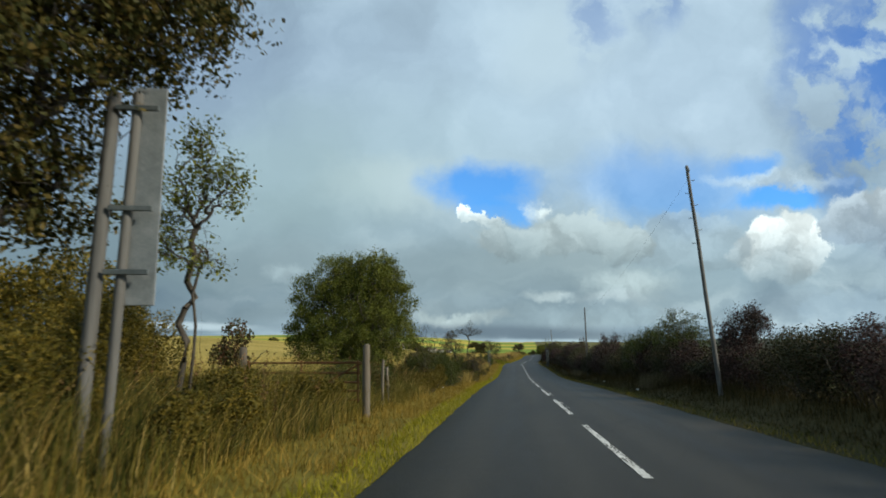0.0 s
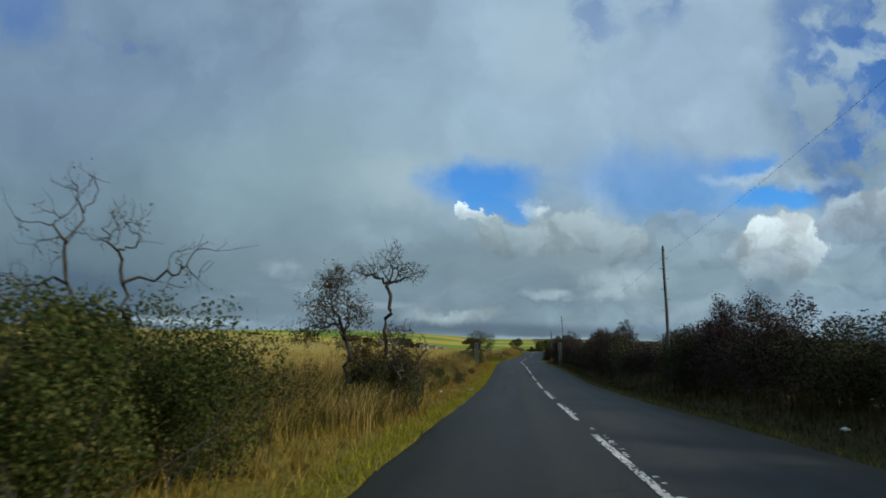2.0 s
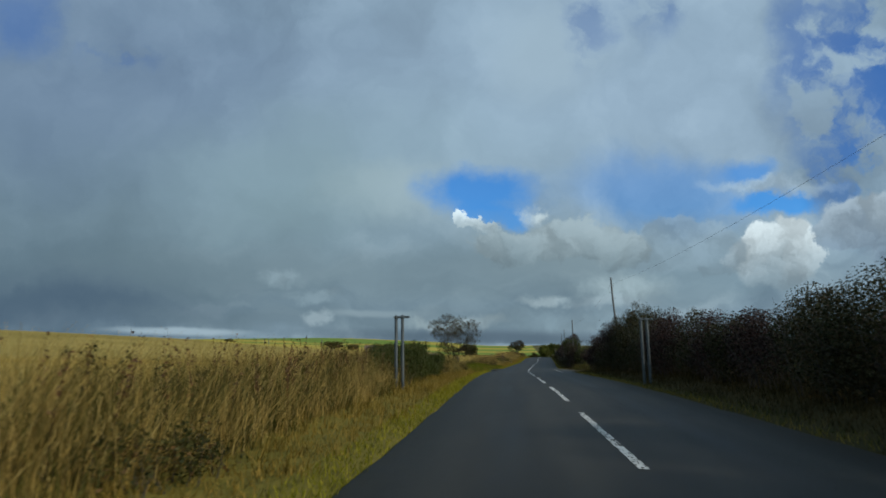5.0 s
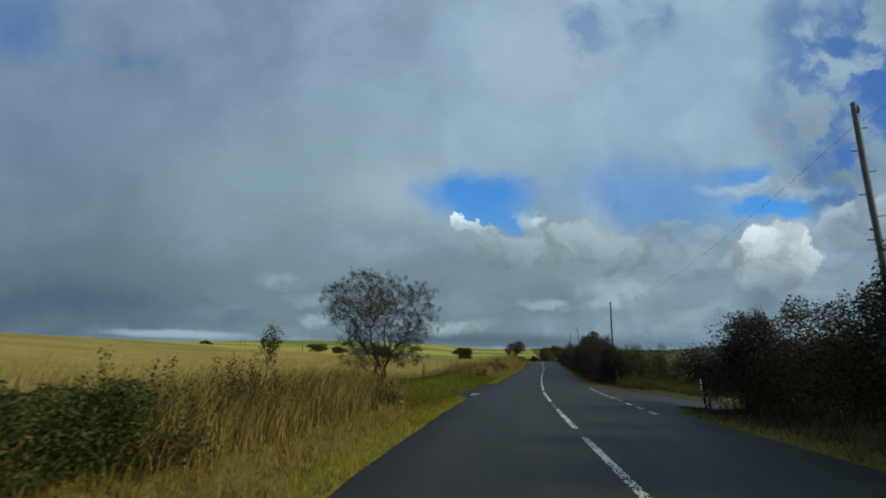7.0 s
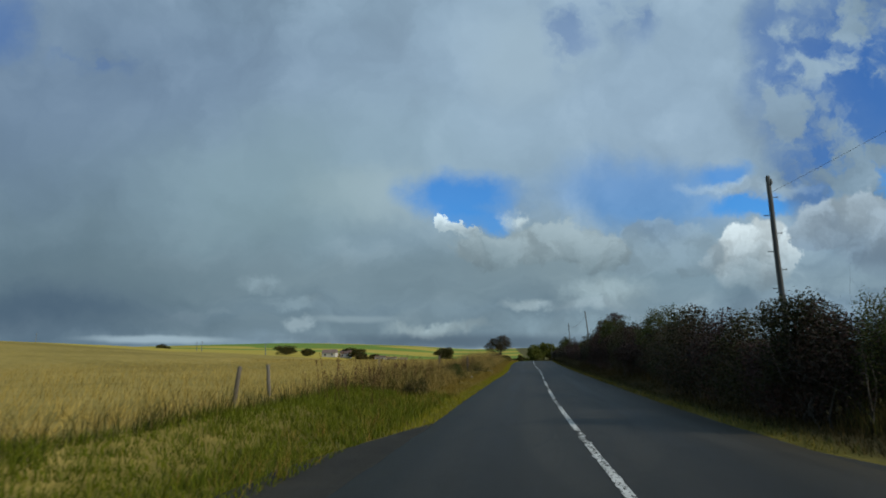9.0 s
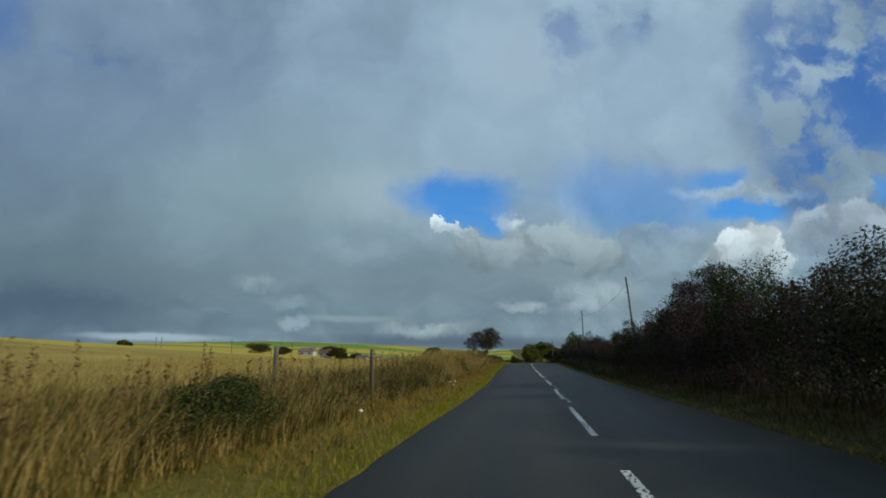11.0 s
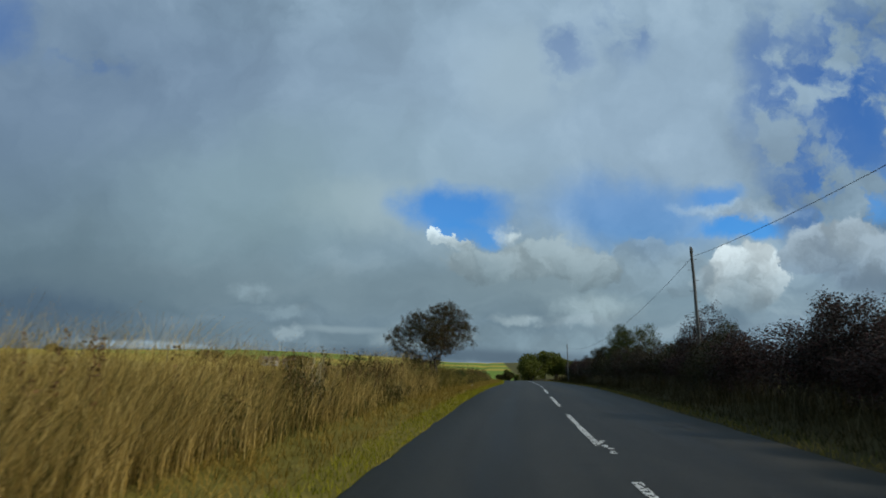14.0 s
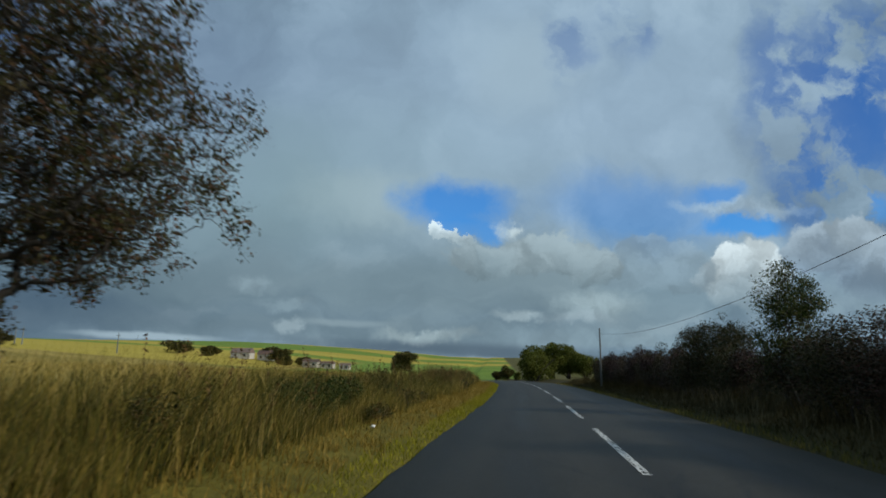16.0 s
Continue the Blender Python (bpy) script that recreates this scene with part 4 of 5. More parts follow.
tree("thorn_shrub", spot(-4.4, 42.7), tree_meshes(49, [(0, 0, 1.2, 0.75, 0.6, 0.75), (-0.5, 0, 1.0, 0.5, 0.5, 0.7), (0.6, 0.3, 1.1, 0.45, 0.5, 0.6), (0.2, 0, 1.7, 0.45, 0.4, 0.4)], 9000, 0.018, THORN, 650, None, 7, 0.0028, 0.05, 2, 0.13), "tangled half-leafy thorn shrub at the foot of a bare tree", "shrub")
tree("dead_shrub", spot(-4.2, 44.5), tree_meshes(50, [(-0.35, 0, 1.6, 0.25, 0.3, 0.7), (0.05, 0, 1.8, 0.22, 0.3, 0.75), (0.45, 0, 1.5, 0.22, 0.3, 0.6)], 0, 0.02, THORN, 70, None, 9, 0.0055, 0.05, 1, 0.16), "dead bare upright stems in a thicket", "shrub")
tree("dead_tree", spot(-5.75, 34.4), tree_meshes(52, [(-0.75, 0, 2.5, 0.35, 0.3, 0.35), (-0.35, 0, 2.95, 0.30, 0.3, 0.30), (0.15, 0, 2.4, 0.35, 0.3, 0.35), (0.85, 0, 2.1, 0.40, 0.3, 0.30), (-1.15, 0, 1.95, 0.3, 0.2, 0.3)], 260, 0.014, THORN, 85, None, 4, 0.0040, 0.05, 2, 0.17), "dead leafless thorn with bare crooked branches")
tree("young_ash_tree", spot(-6.3, 8.7), tree_meshes(61, [(0.1, 0, 3.6, 0.60, 0.6, 0.75), (0.5, 0, 3.7, 0.45, 0.45, 0.45), (-0.3, 0, 2.9, 0.45, 0.45, 0.6), (0.35, -0.2, 2.5, 0.45, 0.4, 0.25), (0.1, 0, 4.3, 0.35, 0.3, 0.35)], 3600, 0.030, WILLOW, 420, [(0, 0, -0.1), (0.02, 0, 1.0), (0.0, 0, 1.8), (0.05, 0, 2.4), (0.1, 0, 3.0)], 2, 0.0035, 0.08, 2, 0.16), "slender young tree with sparse leaves")
tree("roadside_tree", spot(-7.5, 5.8), tree_meshes(67, [(0.3, 0, 5.5, 2.7, 2.7, 2.1), (1.7, 0.1, 5.3, 1.4, 1.7, 1.2), (0.5, -0.8, 4.0, 1.8, 1.8, 1.2), (-1.5, 0, 4.2, 2.0, 2.0, 1.8), (1.0, 0.8, 6.8, 1.9, 1.9, 1.3), (-0.7, -0.2, 3.0, 1.6, 1.4, 1.2), (0.3, 0.6, 3.1, 1.1, 1.1, 0.8), (1.9, 0.3, 6.3, 1.3, 1.4, 1.1)], 110000, 0.038, ASH, 2200, None, 2, 0.0045, 0.13, 2, 0.25), "tall dark leafy tree overhanging the verge")
tree("sapling", spot(-7.3, 115.0), tree_meshes(71, crown_lobes(71, 0.50, 2.0, 0.55), 1800, 0.020, BRAMBLE, 110, None, 1, 0.0022, 0.05), "thin green sapling in the pasture")

willow = thing("willow_tree", spot(-8.0, 25.6), "round dense green willow with drooping leaves", "tree")
wood, crown = tree_meshes(5, [(0, 0, 2.8, 2.45, 2.3, 2.3), (-1.3, 0.4, 2.3, 1.8, 1.8, 1.8), (1.3, -0.4, 2.1, 1.6, 1.8, 1.7), (0.2, 0.2, 4.0, 1.5, 1.5, 1.3), (0, -0.6, 1.4, 2.3, 1.9, 1.3), (-0.5, 0, 4.7, 1.3, 1.4, 0.9), (1.6, 0.3, 3.5, 1.1, 1.3, 1.0), (-1.65, 0, 3.6, 1.25, 1.3, 1.3), (-1.8, 0.2, 2.2, 1.2, 1.3, 1.3), (1.2, 0, 4.2, 1.1, 1.1, 1.0), (1.0, 0, 5.0, 1.0, 1.0, 0.6), (0.9, -0.8, 4.4, 0.9, 0.9, 0.8)], 135000, 0.030, WILLOW, 2600, None, 6, 0.0035, 0.11, 2, 0.2, 0.5, 26)
part("trunk", wood, willow)
part("crown", crown, willow)
tree("roadside_tree", spot(-8.8, 30.2), tree_meshes(83, [(0, 0, 4.0, 1.8, 1.6, 1.8), (1.2, 0.2, 5.0, 1.0, 1.0, 0.8), (-1.0, 0, 4.6, 1.2, 1.2, 1.2), (1.1, -0.2, 3.0, 1.0, 1.0, 1.0), (0.2, 0, 2.0, 1.5, 1.4, 1.2), (0.4, -0.4, 1.2, 1.3, 1.2, 0.9)], 52000, 0.030, ASH, 1500, None, 3, 0.0035, 0.10, 2, 0.18), "broad dark leafy tree behind the willow")
tree("grey_shrub", spot(-5.55, 28.9), tree_meshes(85, [(0, 0, 1.9, 0.65, 0.55, 0.5), (0.3, 0, 1.3, 0.5, 0.45, 0.6), (-0.6, 0, 1.4, 0.6, 0.5, 0.8), (-0.1, 0, 0.8, 0.7, 0.6, 0.6)], 5000, 0.016, ASH, 420, None, 5, 0.0026, 0.05, 2, 0.13), "twiggy shrub with small fading leaves", "shrub")

# ---- the hedge on the right ----
HEDGE_KINDS = []
for kind in range(7):
    rng = np.random.default_rng(300 + kind)
    clumps = []
    for _ in range(9):
        x, z = rng.uniform(-1.1, 1.1), rng.uniform(0.5, 2.0)
        clumps.append((rng.uniform(-0.35, 0.35), x, z, rng.uniform(0.6, 0.9), rng.uniform(0.55, 1.0), rng.uniform(0.45, 0.8)))
    clumps.append((0, 0, 0.9, 0.75, 1.5, 0.9))
    for _ in range(3):
        clumps.append((rng.uniform(-0.3, 0.3), rng.uniform(-1.2, 1.2), rng.uniform(2.1, 2.5), 0.3, 0.35, 0.35))
    HEDGE_KINDS.append((stem_mesh(320 + kind, 24, 0.45, 1.5, 2.5, 0.02), mass_mesh(340 + kind, clumps, 15000, 0.031, HEDGE, 0.0, 0.35)))

HEDGE_Y = [-20, 10, 20, 24, 26, 29, 32, 40, 50, 60, 68, 73, 80, 90, 100, 106, 112, 142, 150, 160, 170, 180, 185, 190, 200, 212, 225, 240, 250, 258, 270, 290]
HEDGE_H = [2.3, 2.3, 2.3, 2.0, 2.0, 2.6, 2.3, 2.6, 3.2, 2.7, 2.8, 3.6, 3.2, 2.6, 3.0, 3.8, 3.0, 2.6, 3.3, 3.1, 3.4, 3.6, 4.2, 3.5, 2.9, 2.1, 2.7, 2.4, 2.5, 2.7, 2.8, 2.6]
rng = np.random.default_rng(8)
first = {}
stops = [y for y in np.arange(-16, 291, 2.05) if not 121.0 < y < 140.5]
for i, y in enumerate(stops):
    k = int(rng.integers(0, len(HEDGE_KINDS)))
    tall = float(np.interp(y, HEDGE_Y, HEDGE_H)) * rng.uniform(0.90, 1.10)
    at = spot(float(np.interp(y, (56, 66, 108, 116, 121, 141, 147, 156, 192, 200), (5.95, 5.35, 5.35, 5.55, 6.1, 4.6, 4.9, 5.4, 5.5, 5.95))) + rng.normal() * 0.22, y + rng.normal() * 0.3)
    top = thing("hedge_shrub", at, "overgrown dark hawthorn hedge shrub along the verge", "hedge", "roadside hedge", float(rng.choice([0.0, math.pi])) + rng.normal() * 0.15)
    top.scale = (rng.uniform(0.9, 1.15), rng.uniform(0.95, 1.2), (tall - 0.4) / 2.9)
    tagged(part("branchwork", HEDGE_KINDS[k][0], top), kind="stuff")
    part("crown", HEDGE_KINDS[k][1], top)

for u, y, w, h, n_leaf, foliage, label in (
    (6.4, 185.6, 4.6, 5.0, 36000, HEDGE, "tall dark bushy tree rising out of the hedge"),
    (6.0, 252.0, 2.2, 4.4, 16000, BRAMBLE, "young green tree rising out of the hedge"),
    (6.3, 73.5, 3.0, 3.6, 17000, HEDGE, "dark bushy thorn rising out of the hedge"),
    (6.2, 79.5, 2.6, 3.2, 13000, HEDGE, "dark bushy thorn rising out of the hedge"),
    (6.2, 106.5, 3.4, 3.8, 17000, HEDGE, "dark bushy thorn at the hedge end"),
    (5.9, 202.0, 2.0, 2.7, 10000, BRAMBLE, "small bushy green thorn in the hedge"),
    (6.1, 38.0, 2.6, 2.8, 11000, BRAMBLE, "rounded green thorn in the hedge"),
    (6.1, 50.5, 2.4, 3.2, 11000, HEDGE, "dark bushy thorn rising out of the hedge"),
    (4.7, 142.2, 2.0, 2.6, 11000, HEDGE, "dark bushy thorn in front of a pole"),
    (5.1, 195.6, 2.2, 3.3, 11000, HEDGE, "dark bushy thorn in front of a pole"),
    (4.7, 109.0, 2.2, 3.1, 11000, HEDGE, "dark bushy thorn in front of a pole"),
    (4.9, 52.6, 2.0, 2.3, 9000, HEDGE, "dark bushy thorn in front of a pole"),
    (6.2, 218.5, 2.8, 2.6, 12000, HEDGE, "dark bushy thorn rising out of the hedge"),
    (6.5, 29.3, 2.8, 3.3, 14000, BRAMBLE, "tall rounded green thorn in the hedge"),
    (6.2, 34.0, 3.2, 2.8, 14000, BRAMBLE, "rounded green thorn in the hedge"),
    (6.2, 22.3, 2.0, 2.9, 11000, HEDGE, "dark bushy thorn behind a pole"),
    (6.1, 242.0, 3.4, 3.5, 15000, BRAMBLE, "rounded dark green thorn rising out of the hedge"),
    (5.6, 161.0, 2.5, 3.5, 13000, BRAMBLE, "rounded green thorn rising out of the hedge"),
    (5.7, 178.0, 2.8, 4.0, 14000, BRAMBLE, "tall rounded green thorn in the hedge"),
    (5.2, 117.6, 2.6, 2.9, 13000, HEDGE, "dark bushy thorn at the hedge end"),
    (4.95, 121.2, 2.2, 2.2, 11000, HEDGE, "low dark thorn at the hedge end"),
    (6.2, 229.5, 2.8, 3.5, 13000, HEDGE, "dark bushy thorn rising out of the hedge"),
    (6.2, 259.0, 3.4, 3.3, 16000, HEDGE, "broad dark thorn rising out of the hedge"),
):
    tree("hedgerow_tree", spot(u, y), tree_meshes(int(y * 3), crown_lobes(int(y), w, h, 0.12), n_leaf, 0.028, foliage, 600, None, 3, 0.0035, 0.09, 2, 0.16), label, turn=y)
tree("bare_shrub", spot(5.6, 140.6), tree_meshes(91, crown_lobes(91, 1.3, 2.3, 0.3), 700, 0.022, HEDGE, 200, None, 3, 0.004, 0.06), "pale bare-stemmed shrub at the hedge corner", turn=0.7)


# ---- grass and weeds ----


def scatter(rng, n, u0, u1, y0, y1, clump=0.0, towards=None):
    """Roots over a stretch of land, drawn into tufts by clump."""
    u, y = rng.uniform(u0, u1, n), rng.uniform(y0, y1, n)
    if towards:
        u = u1 - (u1 - u0) * rng.random(n) ** towards
    if clump:
        m = max(4, n // 14)
        cu, cy = rng.uniform(u0, u1, m), rng.uniform(y0, y1, m)
        if towards:
            cu = u1 - (u1 - u0) * rng.random(m) ** towards
        k = rng.integers(0, m, n)
        w = rng.random(n) < 0.8
        u = np.where(w, cu[k] + rng.normal(size=n) * clump, u)
        y = np.where(w, cy[k] + rng.normal(size=n) * clump, y)
    return u, y


def grass(name, label, u, y, height, width, material, lean=0.35, joints=2, seed=1, vary=0.4, wind=0.0):
    rng = np.random.default_rng(seed)
    p = land(u, y)
    p[:, 2] -= 0.04
    v, f = blades(rng, p, height, width, lean, vary, joints, wind)
    return tagged(part(name, mesh_of(name, v, f, material)), label, "grass", kind="stuff")


def clear(u, y):
    """False on the side road and in the entrance."""
    side = (u > 0) & (y > 117 + 1.3 * np.clip(u - HALF, 0, 5)) & (y < 138.5 - 1.1 * np.clip(u - HALF, 0, 6))
    lay = (u < 0) & (u > -HALF - 0.75) & (y > 125 + 2.5 * np.clip(-u - HALF, 0, 3)) & (y < 143 - 3.0 * np.clip(-u - HALF, 0, 3))
    return ~(side | lay)


rng = np.random.default_rng(21)


def stand(y):
    """How high the roadside grass stands along the road: low by the entrance, patchy elsewhere."""
    low = np.clip((np.abs(y - 138.0) - 9.0) / 16.0, 0, 1)
    dip = 1 - 0.34 * np.clip((15.0 - np.abs(y - 176.0)) / 5.0, 0, 1)
    return (0.45 + 0.55 * low) * dip * (1 + 0.30 * waves(y * 0.35, y * 0.22, 0.9))


u, y = scatter(rng, 52000, -3.70, -2.93, -6, 300)
m = clear(u, y)
grass("verge_grass", "lush short green grass along the road edge", u[m], y[m], 0.11 + 0.05 * waves(u, y)[m], 0.008, LUSH, 0.9, 1, 22)
u, y = scatter(rng, 75000, -5.5, -3.7, -6, 300, 0.12)
m = clear(u, y) & (np.abs(y - 136.5) > 14.0 + 3.0 * rng.random(len(u)))
grass("verge_grass", "dry mown yellow-brown verge grass", u[m], y[m], 0.13 + 0.07 * waves(u, y)[m], 0.008, TURF, 1.1, 1, 27)
u, y = scatter(rng, 42000, -7.8, -3.6, 117, 154, 0.12)
m = clear(u, y) & (rng.random(len(u)) < np.clip((18.5 - np.abs(y - 135.5)) / 5, 0, 1))
grass("verge_grass", "fresh green grass by the field entrance", u[m], y[m], 0.20 + 0.07 * waves(u, y)[m], 0.009, FRESH, 0.9, 2, 26)
u, y = scatter(rng, 14000, -5.3, -3.5, -6, 300, 0.07)
m = clear(u, y)
grass("verge_tufts", "scattered longer tufts on the verge", u[m], y[m], 0.28, 0.007, TURF, 1.0, 2, 28, wind=0.2)
u, y = scatter(rng, 15000, 2.95, 3.35, -6, 300)
m = clear(u, y)
grass("verge_grass", "olive turf lip along the road edge under the hedge", u[m], y[m], 0.11 + 0.04 * waves(u, y)[m], 0.008, WEED_LIT, 0.9, 1, 37)
# a darker green than the left edge, standing in for the hedge's shade
u, y = scatter(rng, 18000, 3.2, 3.75, -6, 300)
m = clear(u, y)
grass("verge_grass", "short green grass along the road edge under the hedge, darkened as shade", u[m], y[m], 0.10 + 0.04 * waves(u, y)[m], 0.008, GREENER, 0.9, 1, 29)
# verge and hedge foot: the shade under the hedge is in the blade colour
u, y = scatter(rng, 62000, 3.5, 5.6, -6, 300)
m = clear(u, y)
grass("verge_grass", "short dull verge grass under the hedge, shade put in its colour", u[m], y[m], 0.14 + 0.06 * waves(u, y)[m], 0.009, DULL_SHADED, 0.9, 1, 23)
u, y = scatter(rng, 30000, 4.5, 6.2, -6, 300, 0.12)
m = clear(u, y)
grass("hedge_foot_grass", "dry tufts of long grass at the hedge foot, shade put in their colour", u[m], y[m], 0.55 + 0.2 * waves(u, y)[m], 0.007, DULL_SHADED, 0.7, 2, 24, wind=0.2)
for n, h, tint in ((1300, 0.75, STRAW), (1100, 0.5, GREENER)):
    u, y = scatter(rng, n, -4.85, -4.1, 39.5, 44.6, 0.12)
    grass("tall_grass", "dry grass standing before a thorn thicket", u, y, h, 0.006, tint, 0.6, 3, n, 0.4, 0.25)
u, y = scatter(rng, 1300, 4.3, 5.2, 27.5, 30.0, 0.12)
grass("hedge_gap_grass", "pale dry grass in a gap of the hedge", u, y, 0.60, 0.006, BLEACHED, 0.6, 3, 33, 0.35, 0.3)
grass("tall_stems", "tuft of tall pale bleached grass stems", -5.75 + 0.16 * rng.normal(size=46), 217.7 + 0.16 * rng.normal(size=46), 1.5, 0.0055, PALE, 0.25, 3, 38, 0.2, 0.1)
for y0, y1, n in ((58, 66, 700), (146, 156, 700), (196, 262, 2600)):
    u, y = scatter(rng, n, 4.3, 5.5, y0, y1, 0.10)
    grass("hedge_foot_grass", "dry bleached grass standing at the hedge foot", u, y, 0.62, 0.006, BLEACHED, 0.6, 3, int(y0) + 34, 0.4, 0.3)
u, y = scatter(rng, 3600, 4.6, 9.4, 136.6, 141.2, 0.12)
m = clear(u, y)
grass("corner_grass", "long rank green grass on the side road corner", u[m], y[m], 0.50, 0.008, GREENER, 0.7, 3, 35, 0.4, 0.3)
# the same shade-darkened blades, used again along the fence
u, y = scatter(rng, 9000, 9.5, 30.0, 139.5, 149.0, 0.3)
grass("rough_grass", "rough brown grass along a field fence", u, y, 0.75, 0.009, DULL_SHADED, 0.7, 2, 36, 0.4, 0.3)
for y0, y1, n, h, tint in ((-6, 28, 6000, 0.80, GREENER), (-6, 28, 7000, 0.75, WEED_LIT), (-5, 28, 3000, 0.85, STRAW), (25, 50, 20000, 0.86, STRAW), (10, 40, 9000, 0.75, WEED_LIT), (44, 125, 48000, 0.98, STRAW), (122, 156, 11000, 0.95, STRAW), (152, 212, 42000, 1.02, STRAW), (190, 212, 9000, 1.12, STRAW), (208, 233, 27000, 1.36, STRAW), (233, 300, 10000, 0.92, STRAW), (231, 270, 19000, 0.88, WEED_LIT), (163, 190, 8000, 0.75, GREENER), (233, 264, 5000, 0.7, GREENER)):
    u, y = scatter(rng, n, -8.8, -5.0, y0, y1, 0.13, 1.5)
    m = clear(u, y) & ~((np.abs(y - 137.0) < 15.0) & (u > -7.5 + 0.3 * waves(y, y * 2.0))) & (rng.random(n) < 0.70 + 0.55 * waves(u * 1.1, y * 0.7, 2.2)) & ~((np.abs(y - 99.0) < 7.0) & (u > -6.3))
    tall = h * (0.50 + 0.50 * np.clip((-u - 4.8) / 1.3, 0, 1)) * stand(y) * (1 + 0.12 * waves(u * 3, y * 1.8, 0.4))
    grass("tall_grass", "tall dry golden grass arching along the bank", u[m], y[m], tall[m], 0.0055, tint, 0.62, 3, int(y0) + 60, 0.45, 0.26)
for y0, y1, n in ((-6, 125, 50000), (125, 300, 66000)):
    u, y = scatter(rng, n, -7.6, -4.9, y0, y1, 0.16)
    m = clear(u, y) & ~((np.abs(y - 137.0) < 15.0) & (u > -7.3))
    grass("rank_grass", "rank green grass and weeds at the foot of the bank", u[m], y[m], (0.74 * (0.5 + 0.5 * stand(y)) * np.clip(0.5 + (-u - 4.9) * 0.7, 0, 1))[m], 0.009, GREENER, 0.8, 2, int(y0) + 90, 0.5, 0.15)
u, y = scatter(rng, 100000, -55.0, -8.0, 20, 330, 0.25)
u = -8.0 - 47.0 * rng.random(len(u)) ** 1.6
grass("pasture_grass", "golden rough pasture grass", u, y, 0.30 + 0.10 * waves(u * 0.5, y * 0.5), 0.013, PASTURE, 0.8, 1, 31, 0.4, 0.3)


def weeds(name, label, us, ys, seed, height, n_leaf, material, leaf=0.022, wide=0.03, low=0.45):
    """Upright dead stalks with knobbly seed heads."""
    rng = np.random.default_rng(seed)
    base = land(us, ys)
    lines, heads = [], []
    for b in base:
        h = height * rng.uniform(0.7, 1.2)
        lean = rng.normal(size=2) * 0.12
        pts = [(b + np.array([lean[0] * t * t, lean[1] * t * t, h * t - 0.05]), 0.006 * (1.2 - t)) for t in (0, 0.35, 0.7, 1.0)]
        lines.append(pts)
        t = rng.uniform(low, 1.0, n_leaf)
        heads.append(np.stack([b[0] + lean[0] * t * t, b[1] + lean[1] * t * t, b[2] + h * t], 1) + rng.normal(size=(n_leaf, 3)) * wide * (1.3 - 0.8 * t)[:, None])
    v, f = tubes(lines, 3)
    w, g = leaves(rng, np.concatenate(heads), leaf)
    ob = part(name, mesh_of(name, np.concatenate([v, w]), np.concatenate([f, g + len(v)]), material))
    return tagged(ob, label, "weeds", kind="stuff")


for y0, y1, n in ((8, 40, 80), (44, 92, 230), (146, 235, 360), (240, 290, 140)):
    u, y = scatter(rng, n, -7.2, -5.2, y0, y1)
    weeds("dock_weeds", "dead rust-brown dock stalks in the grass", u, y, int(y0) + 400, 1.15, 34, DOCK)

for y0, y1, n, h in ((88, 113, 110, 1.05), (186, 236, 80, 1.05), (216, 233, 45, 1.2), (28, 44, 60, 0.95), (52, 86, 90, 0.95), (240, 290, 120, 1.0), (-4, 26, 110, 1.0)):
    u, y = scatter(rng, n, -7.0, -5.3, y0, y1, 0.3)
    weeds("tall_weeds", "tall dark leafy weeds standing in the bank grass", u, y, int(y0) + 430, h, 130, WEED, 0.022, 0.075, 0.10)


def bramble(u, y, w, d, h, seed, label="sprawling green bramble thicket on the bank", leaf=0.020, foliage=None, n_leaf=None):
    rng = np.random.default_rng(seed)
    clumps = [(0, 0, h * 0.30, d * 0.75, w * 0.75, h * 0.42)]
    for _ in range(13):
        clumps.append((rng.uniform(-0.6, 0.6) * d, rng.uniform(-0.8, 0.8) * w, rng.uniform(0.2, 0.78) * h, d * rng.uniform(0.25, 0.45), w * rng.uniform(0.16, 0.34), h * rng.uniform(0.16, 0.36)))
    top = thing("bramble_bush", spot(u, y), label, "bush", "roadside bushes")
    tagged(part("branchwork", stem_mesh(seed + 1, 22, d * 0.7, w * 0.85, h * 1.15, 0.008), top), kind="stuff")
    part("leaves", mass_mesh(seed + 2, clumps, n_leaf or int(12500 * w * (0.6 + d)), leaf, foliage or BRAMBLE, 0.0, 0.5), top)


